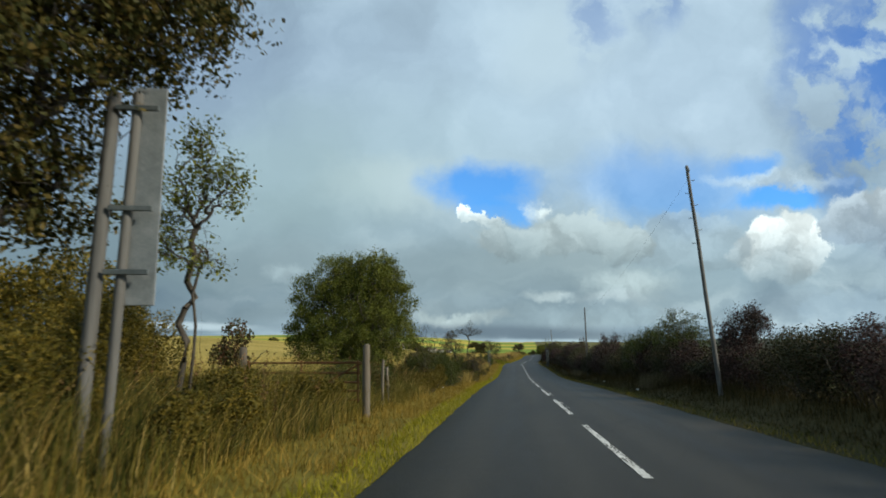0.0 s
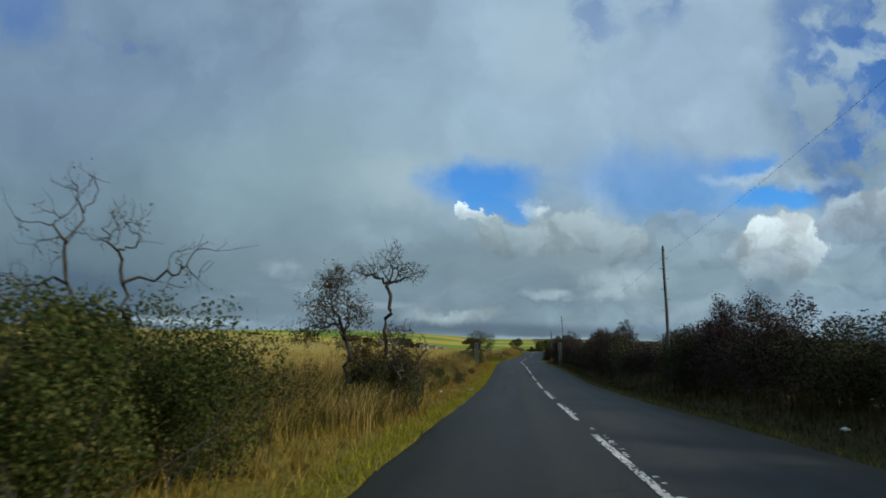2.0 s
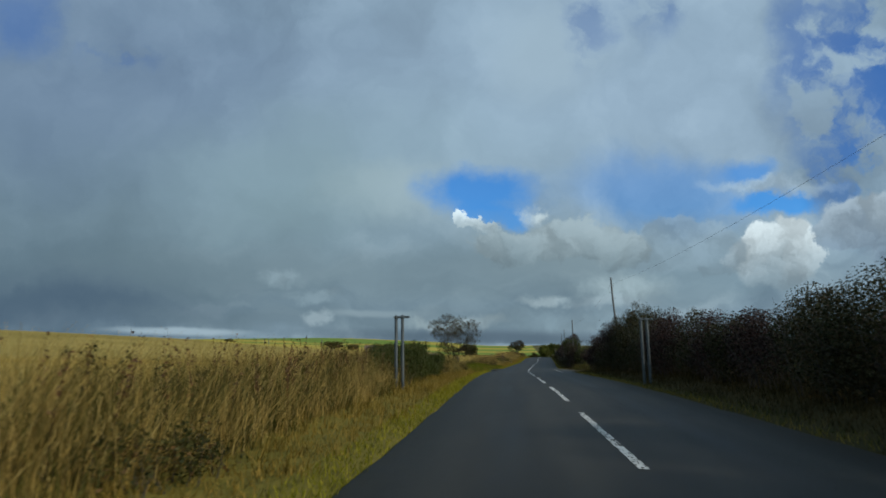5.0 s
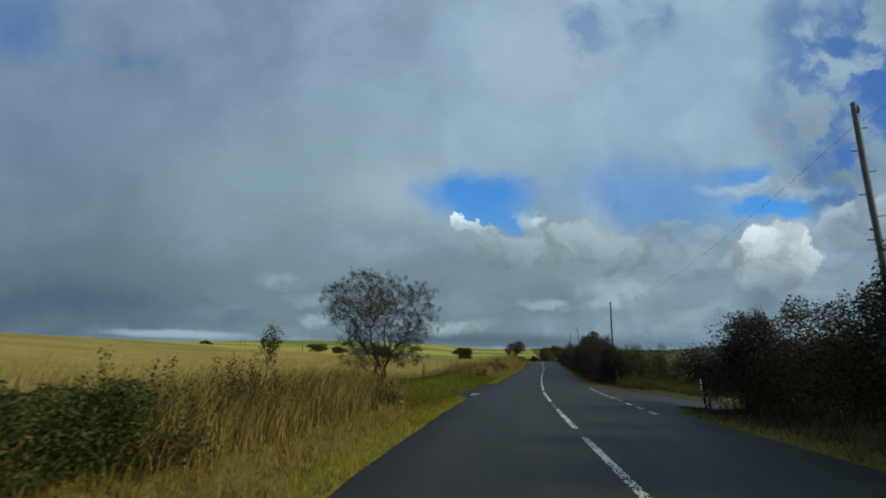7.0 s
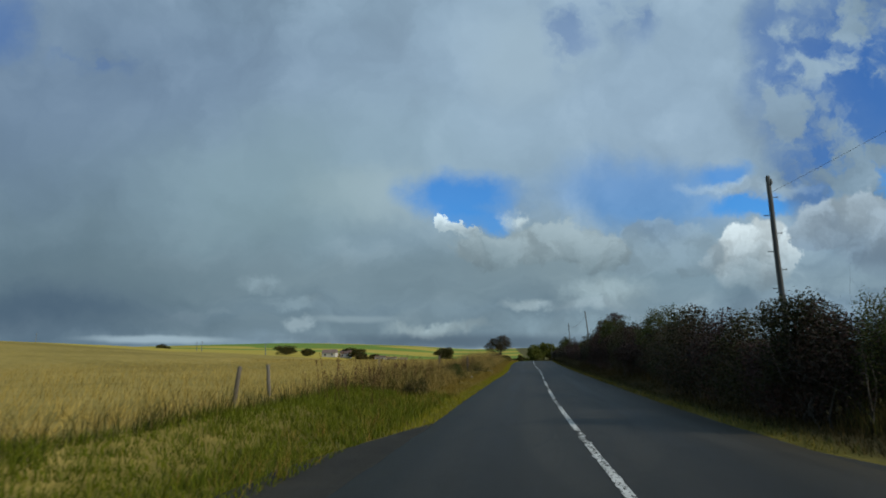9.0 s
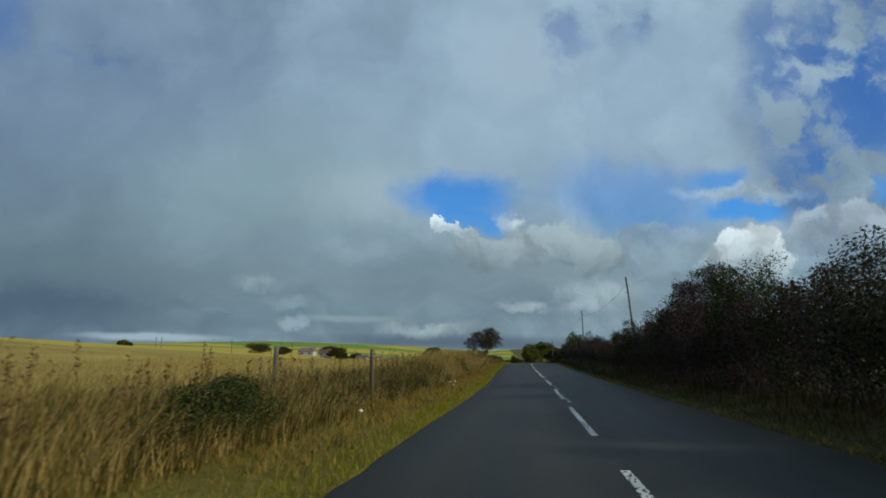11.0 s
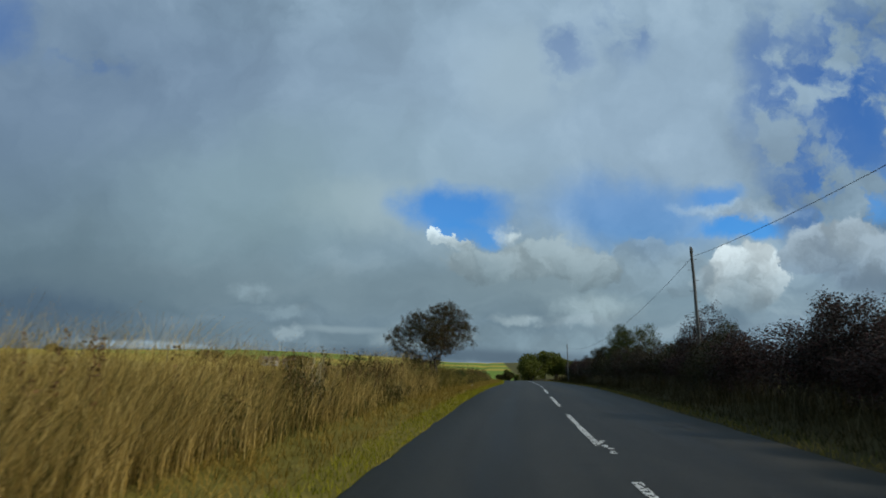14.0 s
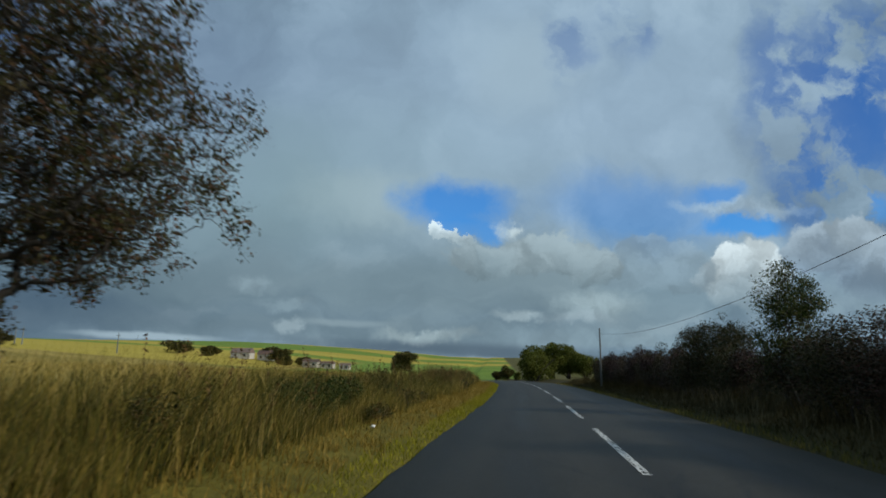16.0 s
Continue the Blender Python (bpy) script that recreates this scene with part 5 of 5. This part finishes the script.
for u, y, w, d, h in ((-6.0, 30.0, 2.0, 1.1, 1.7), (-5.6, 34.3, 1.9, 1.1, 1.9), (-4.85, 32.6, 1.0, 0.75, 1.75), (-4.75, 34.8, 1.0, 0.8, 1.7), (-6.9, 23.5, 1.8, 1.2, 1.2), (-5.0, 42.4, 1.1, 0.7, 0.85), (-4.3, 43.8, 1.0, 0.75, 1.55), (-4.7, 43.0, 0.9, 0.6, 1.3), (-5.55, 48.6, 1.9, 0.9, 1.25), (-5.3, 51.6, 1.3, 0.7, 0.8), (-5.6, 60.5, 1.2, 0.7, 0.8),
                      (-6.0, 97.3, 2.4, 1.1, 1.35), (-5.5, 99.4, 2.0, 1.0, 1.2), (-5.6, 102.2, 1.9, 1.0, 1.15), (-5.7, 105.0, 1.5, 0.9, 0.95), (-6.2, 94.0, 1.8, 1.0, 1.3), (-5.4, 96.2, 1.8, 0.9, 1.1), (-6.2, 203.5, 1.8, 0.8, 1.0), (-6.1, 233.5, 1.4, 0.7, 0.9), (-5.6, 167.0, 1.6, 0.9, 0.8), (-5.5, 200.0, 1.6, 0.9, 0.9), (-5.9, 246.0, 2.0, 1.0, 0.9), (-6.3, 19.0, 1.8, 1.2, 0.9), (-7.0, 4.0, 2.4, 1.4, 1.6)):
    bramble(u, y, w, d, h, int(y * 10) + 5)
for u, y, w, d, h in ((-8.2, 9.5, 1.8, 1.2, 2.0), (-6.7, 5.4, 1.2, 0.9, 1.3), (-6.2, 10.5, 1.6, 0.8, 1.0), (-5.6, 8.0, 1.4, 0.6, 0.7), (-5.7, 12.8, 1.2, 0.6, 0.8), (-5.2, 29.4, 1.3, 0.8, 1.15), (-5.3, 26.6, 1.4, 0.7, 0.8)):
    bramble(u, y, w, d, h, int(y * 10) + 6, "yellowing olive bramble and weeds on the bank", 0.024, GOLD)
rng = np.random.default_rng(66)
for y in np.arange(46.0, 300.0, 4.6):
    if 116 < y < 150:
        continue
    bramble(-5.35 + rng.normal() * 0.35, y + rng.normal() * 1.5, rng.uniform(0.5, 1.2), rng.uniform(0.35, 0.6), rng.uniform(0.35, 0.85), int(y * 10) + 7, "low dark clump of weeds in the bank grass", 0.026, WEED, 1500)
for u, y, w, d, h in ((5.7, 141.5, 1.6, 1.1, 2.5), (7.0, 141.8, 1.3, 1.1, 2.7), (8.4, 142.4, 1.2, 1.0, 2.0), (9.6, 143.2, 1.0, 0.9, 0.9), (12.0, 144.2, 1.0, 1.6, 0.7), (16.0, 145.2, 1.0, 2.2, 0.8), (21.0, 146.4, 1.0, 2.6, 0.7)):
    bramble(u, y, w, d, h, int(y * 10) + 5, "low brown-green bush at the side road corner")

# ---- poles and wires ----


def pole(u, y, height, lean, seed):
    """A timber telegraph pole with steps and fixings near its top."""
    at = spot(u, y)
    top = thing("telegraph_pole", at, "weathered timber telegraph pole with climbing steps", "pole", "telegraph poles")
    top.rotation_euler = (0, lean, 0)
    n = 9
    line = [(np.array([0.01 * math.sin(k * 1.3 + seed), 0.01 * math.cos(k + seed), -0.3 + (height + 0.3) * k / n]), 0.074 - 0.024 * k / n) for k in range(n + 1)]
    line.append((np.array([0, 0, height + 0.03]), 0.02))
    v, f = tubes([line], 10)
    part("shaft", mesh_of("shaft", v, f, POLE_WOOD, True), top)
    for k in range(6):
        z = height - 0.5 - 0.42 * k
        side = -1 if k % 2 else 1
        v, f = tubes([[(np.array([side * 0.07, 0, z]), 0.012), (np.array([side * 0.17, 0, z]), 0.012), (np.array([side * 0.17, 0, z + 0.02]), 0.014)]], 5)
        part("step", mesh_of("step", v, f, STEEL), top)
    v, f = tubes([[(np.array([0, -0.11, height - 0.22]), 0.03), (np.array([0, -0.16, height - 0.20]), 0.035), (np.array([0, -0.16, height - 0.10]), 0.02)]], 6)
    part("bracket", mesh_of("bracket", v, f, STEEL), top)
    return top, at + Vector((math.sin(lean) * (height - 0.4), -0.1, math.cos(lean) * (height - 0.4)))


POLES = ((5.05, 20.9, 7.45, -0.065), (4.8, 54.4, 5.8, 0.0), (5.6, 111.6, 5.65, -0.05), (4.87, 143.6, 5.4, 0.0), (5.75, 197.2, 5.6, -0.075), (5.78, 229.0, 5.5, -0.01), (4.6, 281.0, 4.3, 0.0))
heads = [pole(u, y, h, lean, k)[1] + Vector((0, 0, 0.0)) for k, (u, y, h, lean) in enumerate(POLES)]


def wire(a, b, sag, r):
    n = 16
    line = [(np.array(a) * (1 - t) + np.array(b) * t - np.array([0, 0, 4 * sag * t * (1 - t)]), r) for t in np.linspace(0, 1, n)]
    v, f = tubes([line], 5)
    tagged(part("overhead_wire", mesh_of("overhead_wire", v, f, CABLE)), "thin black overhead telephone wire between poles", "wire", "overhead wires")


for k, (sag, r) in {0: (0.5, 0.003), 1: (0.9, 0.003), 2: (0.6, 0.003), 4: (0.6, 0.008), 5: (1.35, 0.008)}.items():
    wire(heads[k], heads[k + 1], sag, r)

# ---- fences, gate, posts, signs ----


def block(w, d, h, bevel=0.01, at=(0, 0, 0), turn=0.0):
    bm = bmesh.new()
    bmesh.ops.create_cube(bm, size=1.0)
    bmesh.ops.scale(bm, vec=(w, d, h), verts=bm.verts)
    bmesh.ops.bevel(bm, geom=bm.edges[:], offset=bevel, segments=1, affect="EDGES")
    bmesh.ops.rotate(bm, cent=(0, 0, 0), matrix=Matrix.Rotation(turn, 3, "Y"), verts=bm.verts)
    bmesh.ops.translate(bm, vec=at, verts=bm.verts)
    return bm


def post_mesh(height, r, seed, square=False):
    rng = np.random.default_rng(seed)
    line = [(np.array([rng.normal() * 0.004, rng.normal() * 0.004, -0.25 + (height + 0.25) * t]), r * (1 + 0.05 * rng.normal())) for t in np.linspace(0, 1, 6)]
    line.append((np.array([0, 0, height + r * 0.35]), r * 0.35))
    v, f = tubes([line], 4 if square else 9)
    return mesh_of("fence_post", v, f, TIMBER, not square)


for k, (u, y, h, r, lean) in enumerate(((-5.1, 17.6, 1.25, 0.04, 0.02), (-5.15, 18.7, 1.05, 0.04, -0.03), (-8.5, 145.0, 1.00, 0.06, 0.15), (-8.9, 148.3, 0.95, 0.055, -0.06), (-7.2, 173.3, 1.25, 0.055, 0.06), (-5.45, 176.1, 1.38, 0.055, 0.0), (-9.2, 164.0, 1.2, 0.05, 0.04), *[(10.5 + 1.5 * q, 142.5 + 0.35 * q, 1.15, 0.04, 0.03 * (q % 3 - 1)) for q in range(12)])):
    ob = part("fence_post", post_mesh(h, r, 700 + k))
    ob.matrix_world = Matrix.Translation(spot(u, y)) @ Matrix.Rotation(lean, 4, "Y")
    tagged(ob, "weathered leaning timber fence post in long grass", "post", "fence posts")

gate = thing("field_gate", spot(-4.85, 14.5), "rusty five-bar field gate hung on timber posts", "gate")
gate_turn = Matrix.Rotation(radians(168), 4, "Z")
gate.matrix_world = Matrix.Translation(spot(-4.85, 14.5)) @ gate_turn
part("gatepost", post_mesh(1.62, 0.095, 750), gate, "thick grey timber gatepost")
far_post = part("gatepost", post_mesh(1.6, 0.09, 751), gate, "thick grey timber gatepost")
far_post.location = (3.5, 0, 0)
for k, z in enumerate((0.28, 0.48, 0.68, 0.90, 1.14)):
    part("rail", (block(3.2, 0.035, 0.05, 0.008, (1.75, 0, z + 0.08)), RUST), gate)
for x in (0.2, 1.75, 3.3):
    part("upright", (block(0.045, 0.03, 1.0, 0.008, (x, 0.03, 0.78)), RUST), gate)
part("brace", (block(2.0, 0.025, 0.045, 0.006, (1.0, 0.03, 0.78), 0.45), RUST), gate)


def marker(u, y, seed):
    """A white post with a round-topped head and a dark ring."""
    top = thing("marker_post", spot(u, y), "white marker post with rounded black-ringed head", "post", "marker posts")
    top.scale = (1.05, 1.05, 1.18)
    part("post", (block(0.055, 0.04, 0.75, 0.008, (0, 0, 0.36)), WHITE), top)
    bm = bmesh.new()
    bmesh.ops.create_cone(bm, cap_ends=True, segments=20, radius1=0.12, radius2=0.12, depth=0.05, matrix=Matrix.Translation((0, 0, 0.88)) @ Matrix.Rotation(radians(90), 4, "X"))
    bmesh.ops.scale(bm, vec=(1, 1, 1.3), space=Matrix.Translation((0, 0, -0.88)), verts=bm.verts)
    head = part("head", (bm, WHITE), top)
    bm = bmesh.new()
    bmesh.ops.create_cone(bm, cap_ends=True, segments=20, radius1=0.08, radius2=0.08, depth=0.012, matrix=Matrix.Translation((0, -0.032, 0.88)) @ Matrix.Rotation(radians(90), 4, "X"))
    part("disc", (bm, BLACK), head)
    part("plate", (block(0.05, 0.006, 0.12, 0.002, (0, -0.043, 0.88)), WHITE), head)


marker(9.2, 138.6, 1)
marker(13.2, 156.0, 2)


SLATE_STEEL = surface("dull_dark_steel", ((0.035, 0.045, 0.048), (0.06, 0.075, 0.078), (0.10, 0.115, 0.118)), 5.0, 0.6, 0.15)


def sign_posts(u, y, h, label):
    """Twin slim sign posts with a crossbar over their tops."""
    top = thing("sign_posts", spot(u, y), label, "sign posts", "sign posts")
    for x in (-0.10, 0.11):
        v, f = tubes([[(np.array([x, 0, -0.2]), 0.052), (np.array([x, 0, h]), 0.050), (np.array([x, 0, h + 0.02]), 0.02)]], 10)
        part("post", mesh_of("post", v, f, SLATE_STEEL, True), top)
    part("crossbar", (block(0.50, 0.05, 0.07, 0.012, (0.10, -0.02, h - 0.05)), SLATE_STEEL), top)
    for x in (-0.10, 0.11):
        part("clamp", (block(0.13, 0.03, 0.05, 0.006, (x, -0.055, h - 0.05)), STEEL), top)


sign_posts(-4.9, 90.7, 2.3, "twin dark steel sign posts with a crossbar in the grass")
sign_posts(3.6, 94.6, 2.35, "twin dark steel sign posts with a crossbar beside the hedge")
tall_sign = thing("road_sign", spot(-5.75, 6.1), "tall grey sign board on twin weathered posts in the bank", "road sign", turn=0.25)
for x, r in ((-0.20, 0.075), (0.06, 0.055)):
    v, f = tubes([[(np.array([x + 0.012 * k, 0, -0.3 + 0.55 * k]), r) for k in range(9)]], 10)
    part("post", mesh_of("post", v, f, POLE_WOOD, True), tall_sign, "weathered grey post")
part("panel", (block(0.36, 0.025, 2.5, 0.008, (0.27, 0.07, 2.95)), STEEL), tall_sign, "plain grey back of a sign board")
for z in (2.05, 2.75, 3.9):
    part("clamp", (block(0.46, 0.04, 0.06, 0.006, (0.18, -0.075, z)), SLATE_STEEL), tall_sign)

# ---- litter ----
rng = np.random.default_rng(77)
for k, (u, y) in enumerate(((-4.05, 44.6), (-4.9, 51.6), (-4.45, 55.0), (-4.3, 43.8), (-4.6, 134.5), (-4.9, 133.0), (-4.8, 172.5), (-4.4, 187.0), (-4.9, 190.0), (-4.7, 190.6), (-4.5, 246.0), (-4.8, 31.0), (3.9, 28.0), (4.2, 40.0), (-4.4, 60.0), (-4.6, 119.0))):
    bm = bmesh.new()
    bmesh.ops.create_icosphere(bm, subdivisions=2, radius=0.055)
    for vert in bm.verts:
        vert.co *= 1 + 0.45 * noise.noise(vert.co * 30 + Vector((k * 7.1, 0, 0)))
    bmesh.ops.scale(bm, vec=(1.4, 0.9, 0.55), verts=bm.verts)
    ob = part("litter", (bm, PAPER))
    ob.matrix_world = Matrix.Translation(spot(u, y) + Vector((0, 0, 0.05))) @ Matrix.Rotation(rng.random() * 6, 4, "Z")
    tagged(ob, "crumpled white litter lying on the verge", "litter", "litter on the verge")

# ---- far things ----


def far_tree(at, w, h, seed, n_leaf, leaf, foliage, label, name="field_tree", low=0.18):
    rng = np.random.default_rng(seed)
    clumps = [(0, 0, h * (0.41 + low / 2), w * 0.33, w * 0.33, h * (0.47 - low / 2))]
    for _ in range(11):
        a = rng.uniform(0, 6.28)
        clumps.append((math.cos(a) * w * 0.28, math.sin(a) * w * 0.28, h * rng.uniform(low, 0.82), w * rng.uniform(0.13, 0.30), w * rng.uniform(0.13, 0.30), h * rng.uniform(0.12, 0.26)))
    top = thing(name, at, label, "tree", "far trees")
    part("trunk", stem_mesh(seed + 1, 5, w * 0.06, w * 0.06, h * 0.8, 0.03 * h), top)
    part("crown", mass_mesh(seed + 2, clumps, n_leaf, leaf, foliage, 0.0, 0.45), top)


def place(x, y):
    u = x - float(road_x(y))
    return spot(u, y)


for k, (x, y, w, h) in enumerate(((5.4, 327.0, 5.0, 5.2), (8.2, 331.0, 5.6, 5.8), (11.0, 334.0, 5.2, 5.2), (13.0, 330.0, 4.0, 4.0))):
    far_tree(place(x, y), w, h, 900 + 10 * k, 9000, 0.13, WILLOW, "rounded roadside tree in a clump by the bend", "roadside_tree", (0.16, 0.24, 0.30, 0.20)[k])
far_tree(place(2.0, 372.0), 3.4, 3.0, 950, 3000, 0.14, ASH, "small dark tree at the bend of the road")
far_tree(place(-0.4, 380.0), 2.6, 2.2, 960, 2000, 0.14, ASH, "small dark tree at the bend of the road")
far_tree(place(3.4, 352.0), 1.6, 1.7, 965, 1500, 0.10, WILLOW, "small bright green bush at the bend of the road")
far_tree(place(-38.0, 480.0), 9.5, 9.0, 970, 6000, 0.28, ASH, "lone dark tree in the green field")
for k, (x, y, w, h) in enumerate(((-130, 480, 13, 6), (-119, 484, 9, 4), (-91, 490, 11, 6), (-85, 478, 7, 4.5), (-80, 490, 8, 4), (-99, 499, 9, 6), (-200, 470, 9, 4), (-58, 640, 12, 6))):
    far_tree(place(x, y), w, h, 1000 + 10 * k, 3000, 0.32, ASH, "bushy dark tree round the farm")


far_tree(place(-195.0, 268.0), 14.0, 10.0, 1230, 5000, 0.35, ASH, "dark rounded tree on the field's far edge")
far_tree(spot(-31.0, 41.0), 8.0, 6.0, 1200, 26000, 0.085, ASH, "dark rounded tree beyond the gate")
far_tree(spot(-18.4, 36.5), 2.8, 3.6, 1210, 2600, 0.09, THORN, "small dark thorn tree beyond the gate")
far_tree(spot(-11.5, 11.5), 3.6, 3.2, 1220, 16000, 0.045, GOLD, "yellowing bush beside the gate", "yellow_bush")


def house(x, y, w, d, h, roof, seed, wall=None):
    """A low farm building with a pitched roof, doors and windows."""
    at = place(x, y)
    top = thing("farm_building", at, "low pale farm building with a pitched roof", "building", "farm buildings")
    part("wall", (block(w, d, h, 0.05, (0, 0, h / 2 - 0.2)), wall or RENDER), top)
    bm = bmesh.new()
    a, b, z = w / 2 + 0.3, d / 2 + 0.3, h - 0.25
    vs = [bm.verts.new(c) for c in ((-a, -b, z), (a, -b, z), (a, b, z), (-a, b, z), (-a, 0, z + roof), (a, 0, z + roof))]
    for q in ((0, 1, 5, 4), (2, 3, 4, 5), (0, 4, 3), (1, 2, 5), (3, 2, 1, 0)):
        bm.faces.new([vs[i] for i in q])
    part("roof", (bm, SLATE), top)
    for k in range(max(2, int(w / 3.5))):
        x = -w / 2 + w * (k + 0.5) / max(2, int(w / 3.5))
        part("window", (block(0.9, 0.08, 1.0, 0.02, (x, -d / 2 - 0.02, h * 0.5)), DARK), top)


house(-107, 490, 8, 6, 2.6, 2.0, 1)
house(-99, 496, 6, 5, 2.8, 2.0, 2)
house(-76, 486, 6, 5, 2.4, 1.2, 3)
house(-70, 489, 5, 5, 2.2, 1.0, 4)
house(-64, 494, 4, 4, 2.0, 0.9, 5)


def far_ridge():
    """Wooded ridge far off on the right, its canopy in humps."""
    rng = np.random.default_rng(55)
    xs, d = np.linspace(40, 1100, 260), np.linspace(0, 1, 10)
    x, t = np.meshgrid(xs, d)
    crest = np.interp(x, [40, 162, 215, 260, 290, 400, 700, 1100], [5, 10, 14, 12, 9, 8, 7, 5])
    y = 660 + 130 * t - 0.18 * x
    humps = 1.6 * np.abs(np.sin(x * 0.21 + 3 * t)) + 1.2 * np.abs(np.sin(x * 0.47 + 5 * t)) + 1.0 * rng.random(x.shape)
    z = crest * np.sin(np.clip(t * 1.15, 0, 1) * np.pi / 2) ** 0.8 + humps * np.clip(t * 4, 0, 1)
    p = np.stack([x, y, z - 3.0], -1)
    i = np.arange(x.size).reshape(x.shape)
    f = np.stack([i[:-1, :-1], i[:-1, 1:], i[1:, 1:], i[1:, :-1]], -1).reshape(-1, 4)
    k = rng.integers(0, x.size, 9000)
    v, g = leaves(rng, p.reshape(-1, 3)[k] + rng.normal(size=(9000, 3)) * np.array([2.0, 3.0, 0.7]), 1.1)
    tagged(part("far_wood", mesh_of("far_wood", np.concatenate([p.reshape(-1, 3), v]), np.concatenate([f, g + x.size]), RIDGE)), "dark wooded ridge far across the fields", "wood", kind="stuff")


far_ridge()


def mast(u, y, height, label):
    """A slender far mast with stays and a short crossarm."""
    top = thing("far_mast", spot(u, y), label, "mast", "far masts")
    v, f = tubes([[(np.array([0, 0, -0.5]), 0.20), (np.array([0, 0, height * 0.6]), 0.16), (np.array([0, 0, height]), 0.10)]], 6)
    part("shaft", mesh_of("shaft", v, f, STEEL, True), top)
    part("crossarm", (block(1.6, 0.12, 0.12, 0.02, (0, 0, height * 0.86)), STEEL), top)


mast(-141.0, 420.0, 5.6, "thin pale mast standing on the far field")
mast(-143.5, 420.0, 5.2, "thin pale mast standing on the far field")
mast(-228.0, 420.0, 8.0, "tall thin pale mast on the far hill")
mast(-109.0, 420.0, 6.4, "thin wooden mast beside the far farm")

# ---- the field entrance's puddle ----


def puddle(u, y, w, d):
    """A shallow pool of rainwater in the broken edge of the road."""
    a = np.linspace(0, 2 * np.pi, 40, endpoint=False)
    r = 1 + 0.18 * np.sin(3 * a + 1.0) + 0.12 * np.sin(5 * a) + 0.06 * np.sin(11 * a + 2)
    uu, yy = u + w * r * np.cos(a), y + d * r * np.sin(a)
    z = float(np.max(road_z(yy))) + 0.052
    rim = np.stack([road_x(yy) + uu, yy, 0 * yy + z], -1)
    v = np.concatenate([rim, rim - [0, 0, 0.05]])
    bm = bmesh.new()
    vs = [bm.verts.new(c) for c in v.tolist()]
    bm.faces.new(vs[:40])
    for k in range(40):
        bm.faces.new((vs[k], vs[40 + k], vs[40 + (k + 1) % 40], vs[(k + 1) % 40]))
    bmesh.ops.recalc_face_normals(bm, faces=bm.faces[:])
    ob = part("puddle", (bm, WATER))
    return tagged(ob, "shallow rain puddle on the broken road edge", "puddle", "puddles")


WATER = surface("muddy_rainwater", ((0.010, 0.010, 0.008), (0.016, 0.015, 0.012)), 2.0, 0.14, 0.02, 6.0, spec=0.3)
puddle(-3.0, 127.2, 0.20, 1.0)

kerb = part("kerb_stone", (block(0.24, 0.42, 0.10, 0.03, (0, 0, 0.02)), TIMBER))
kerb.matrix_world = Matrix.Translation(spot(-3.42, 57.9)) @ Matrix.Rotation(0.06, 4, "Z")
tagged(kerb, "worn pale kerb stone at the road edge", "kerb stone")
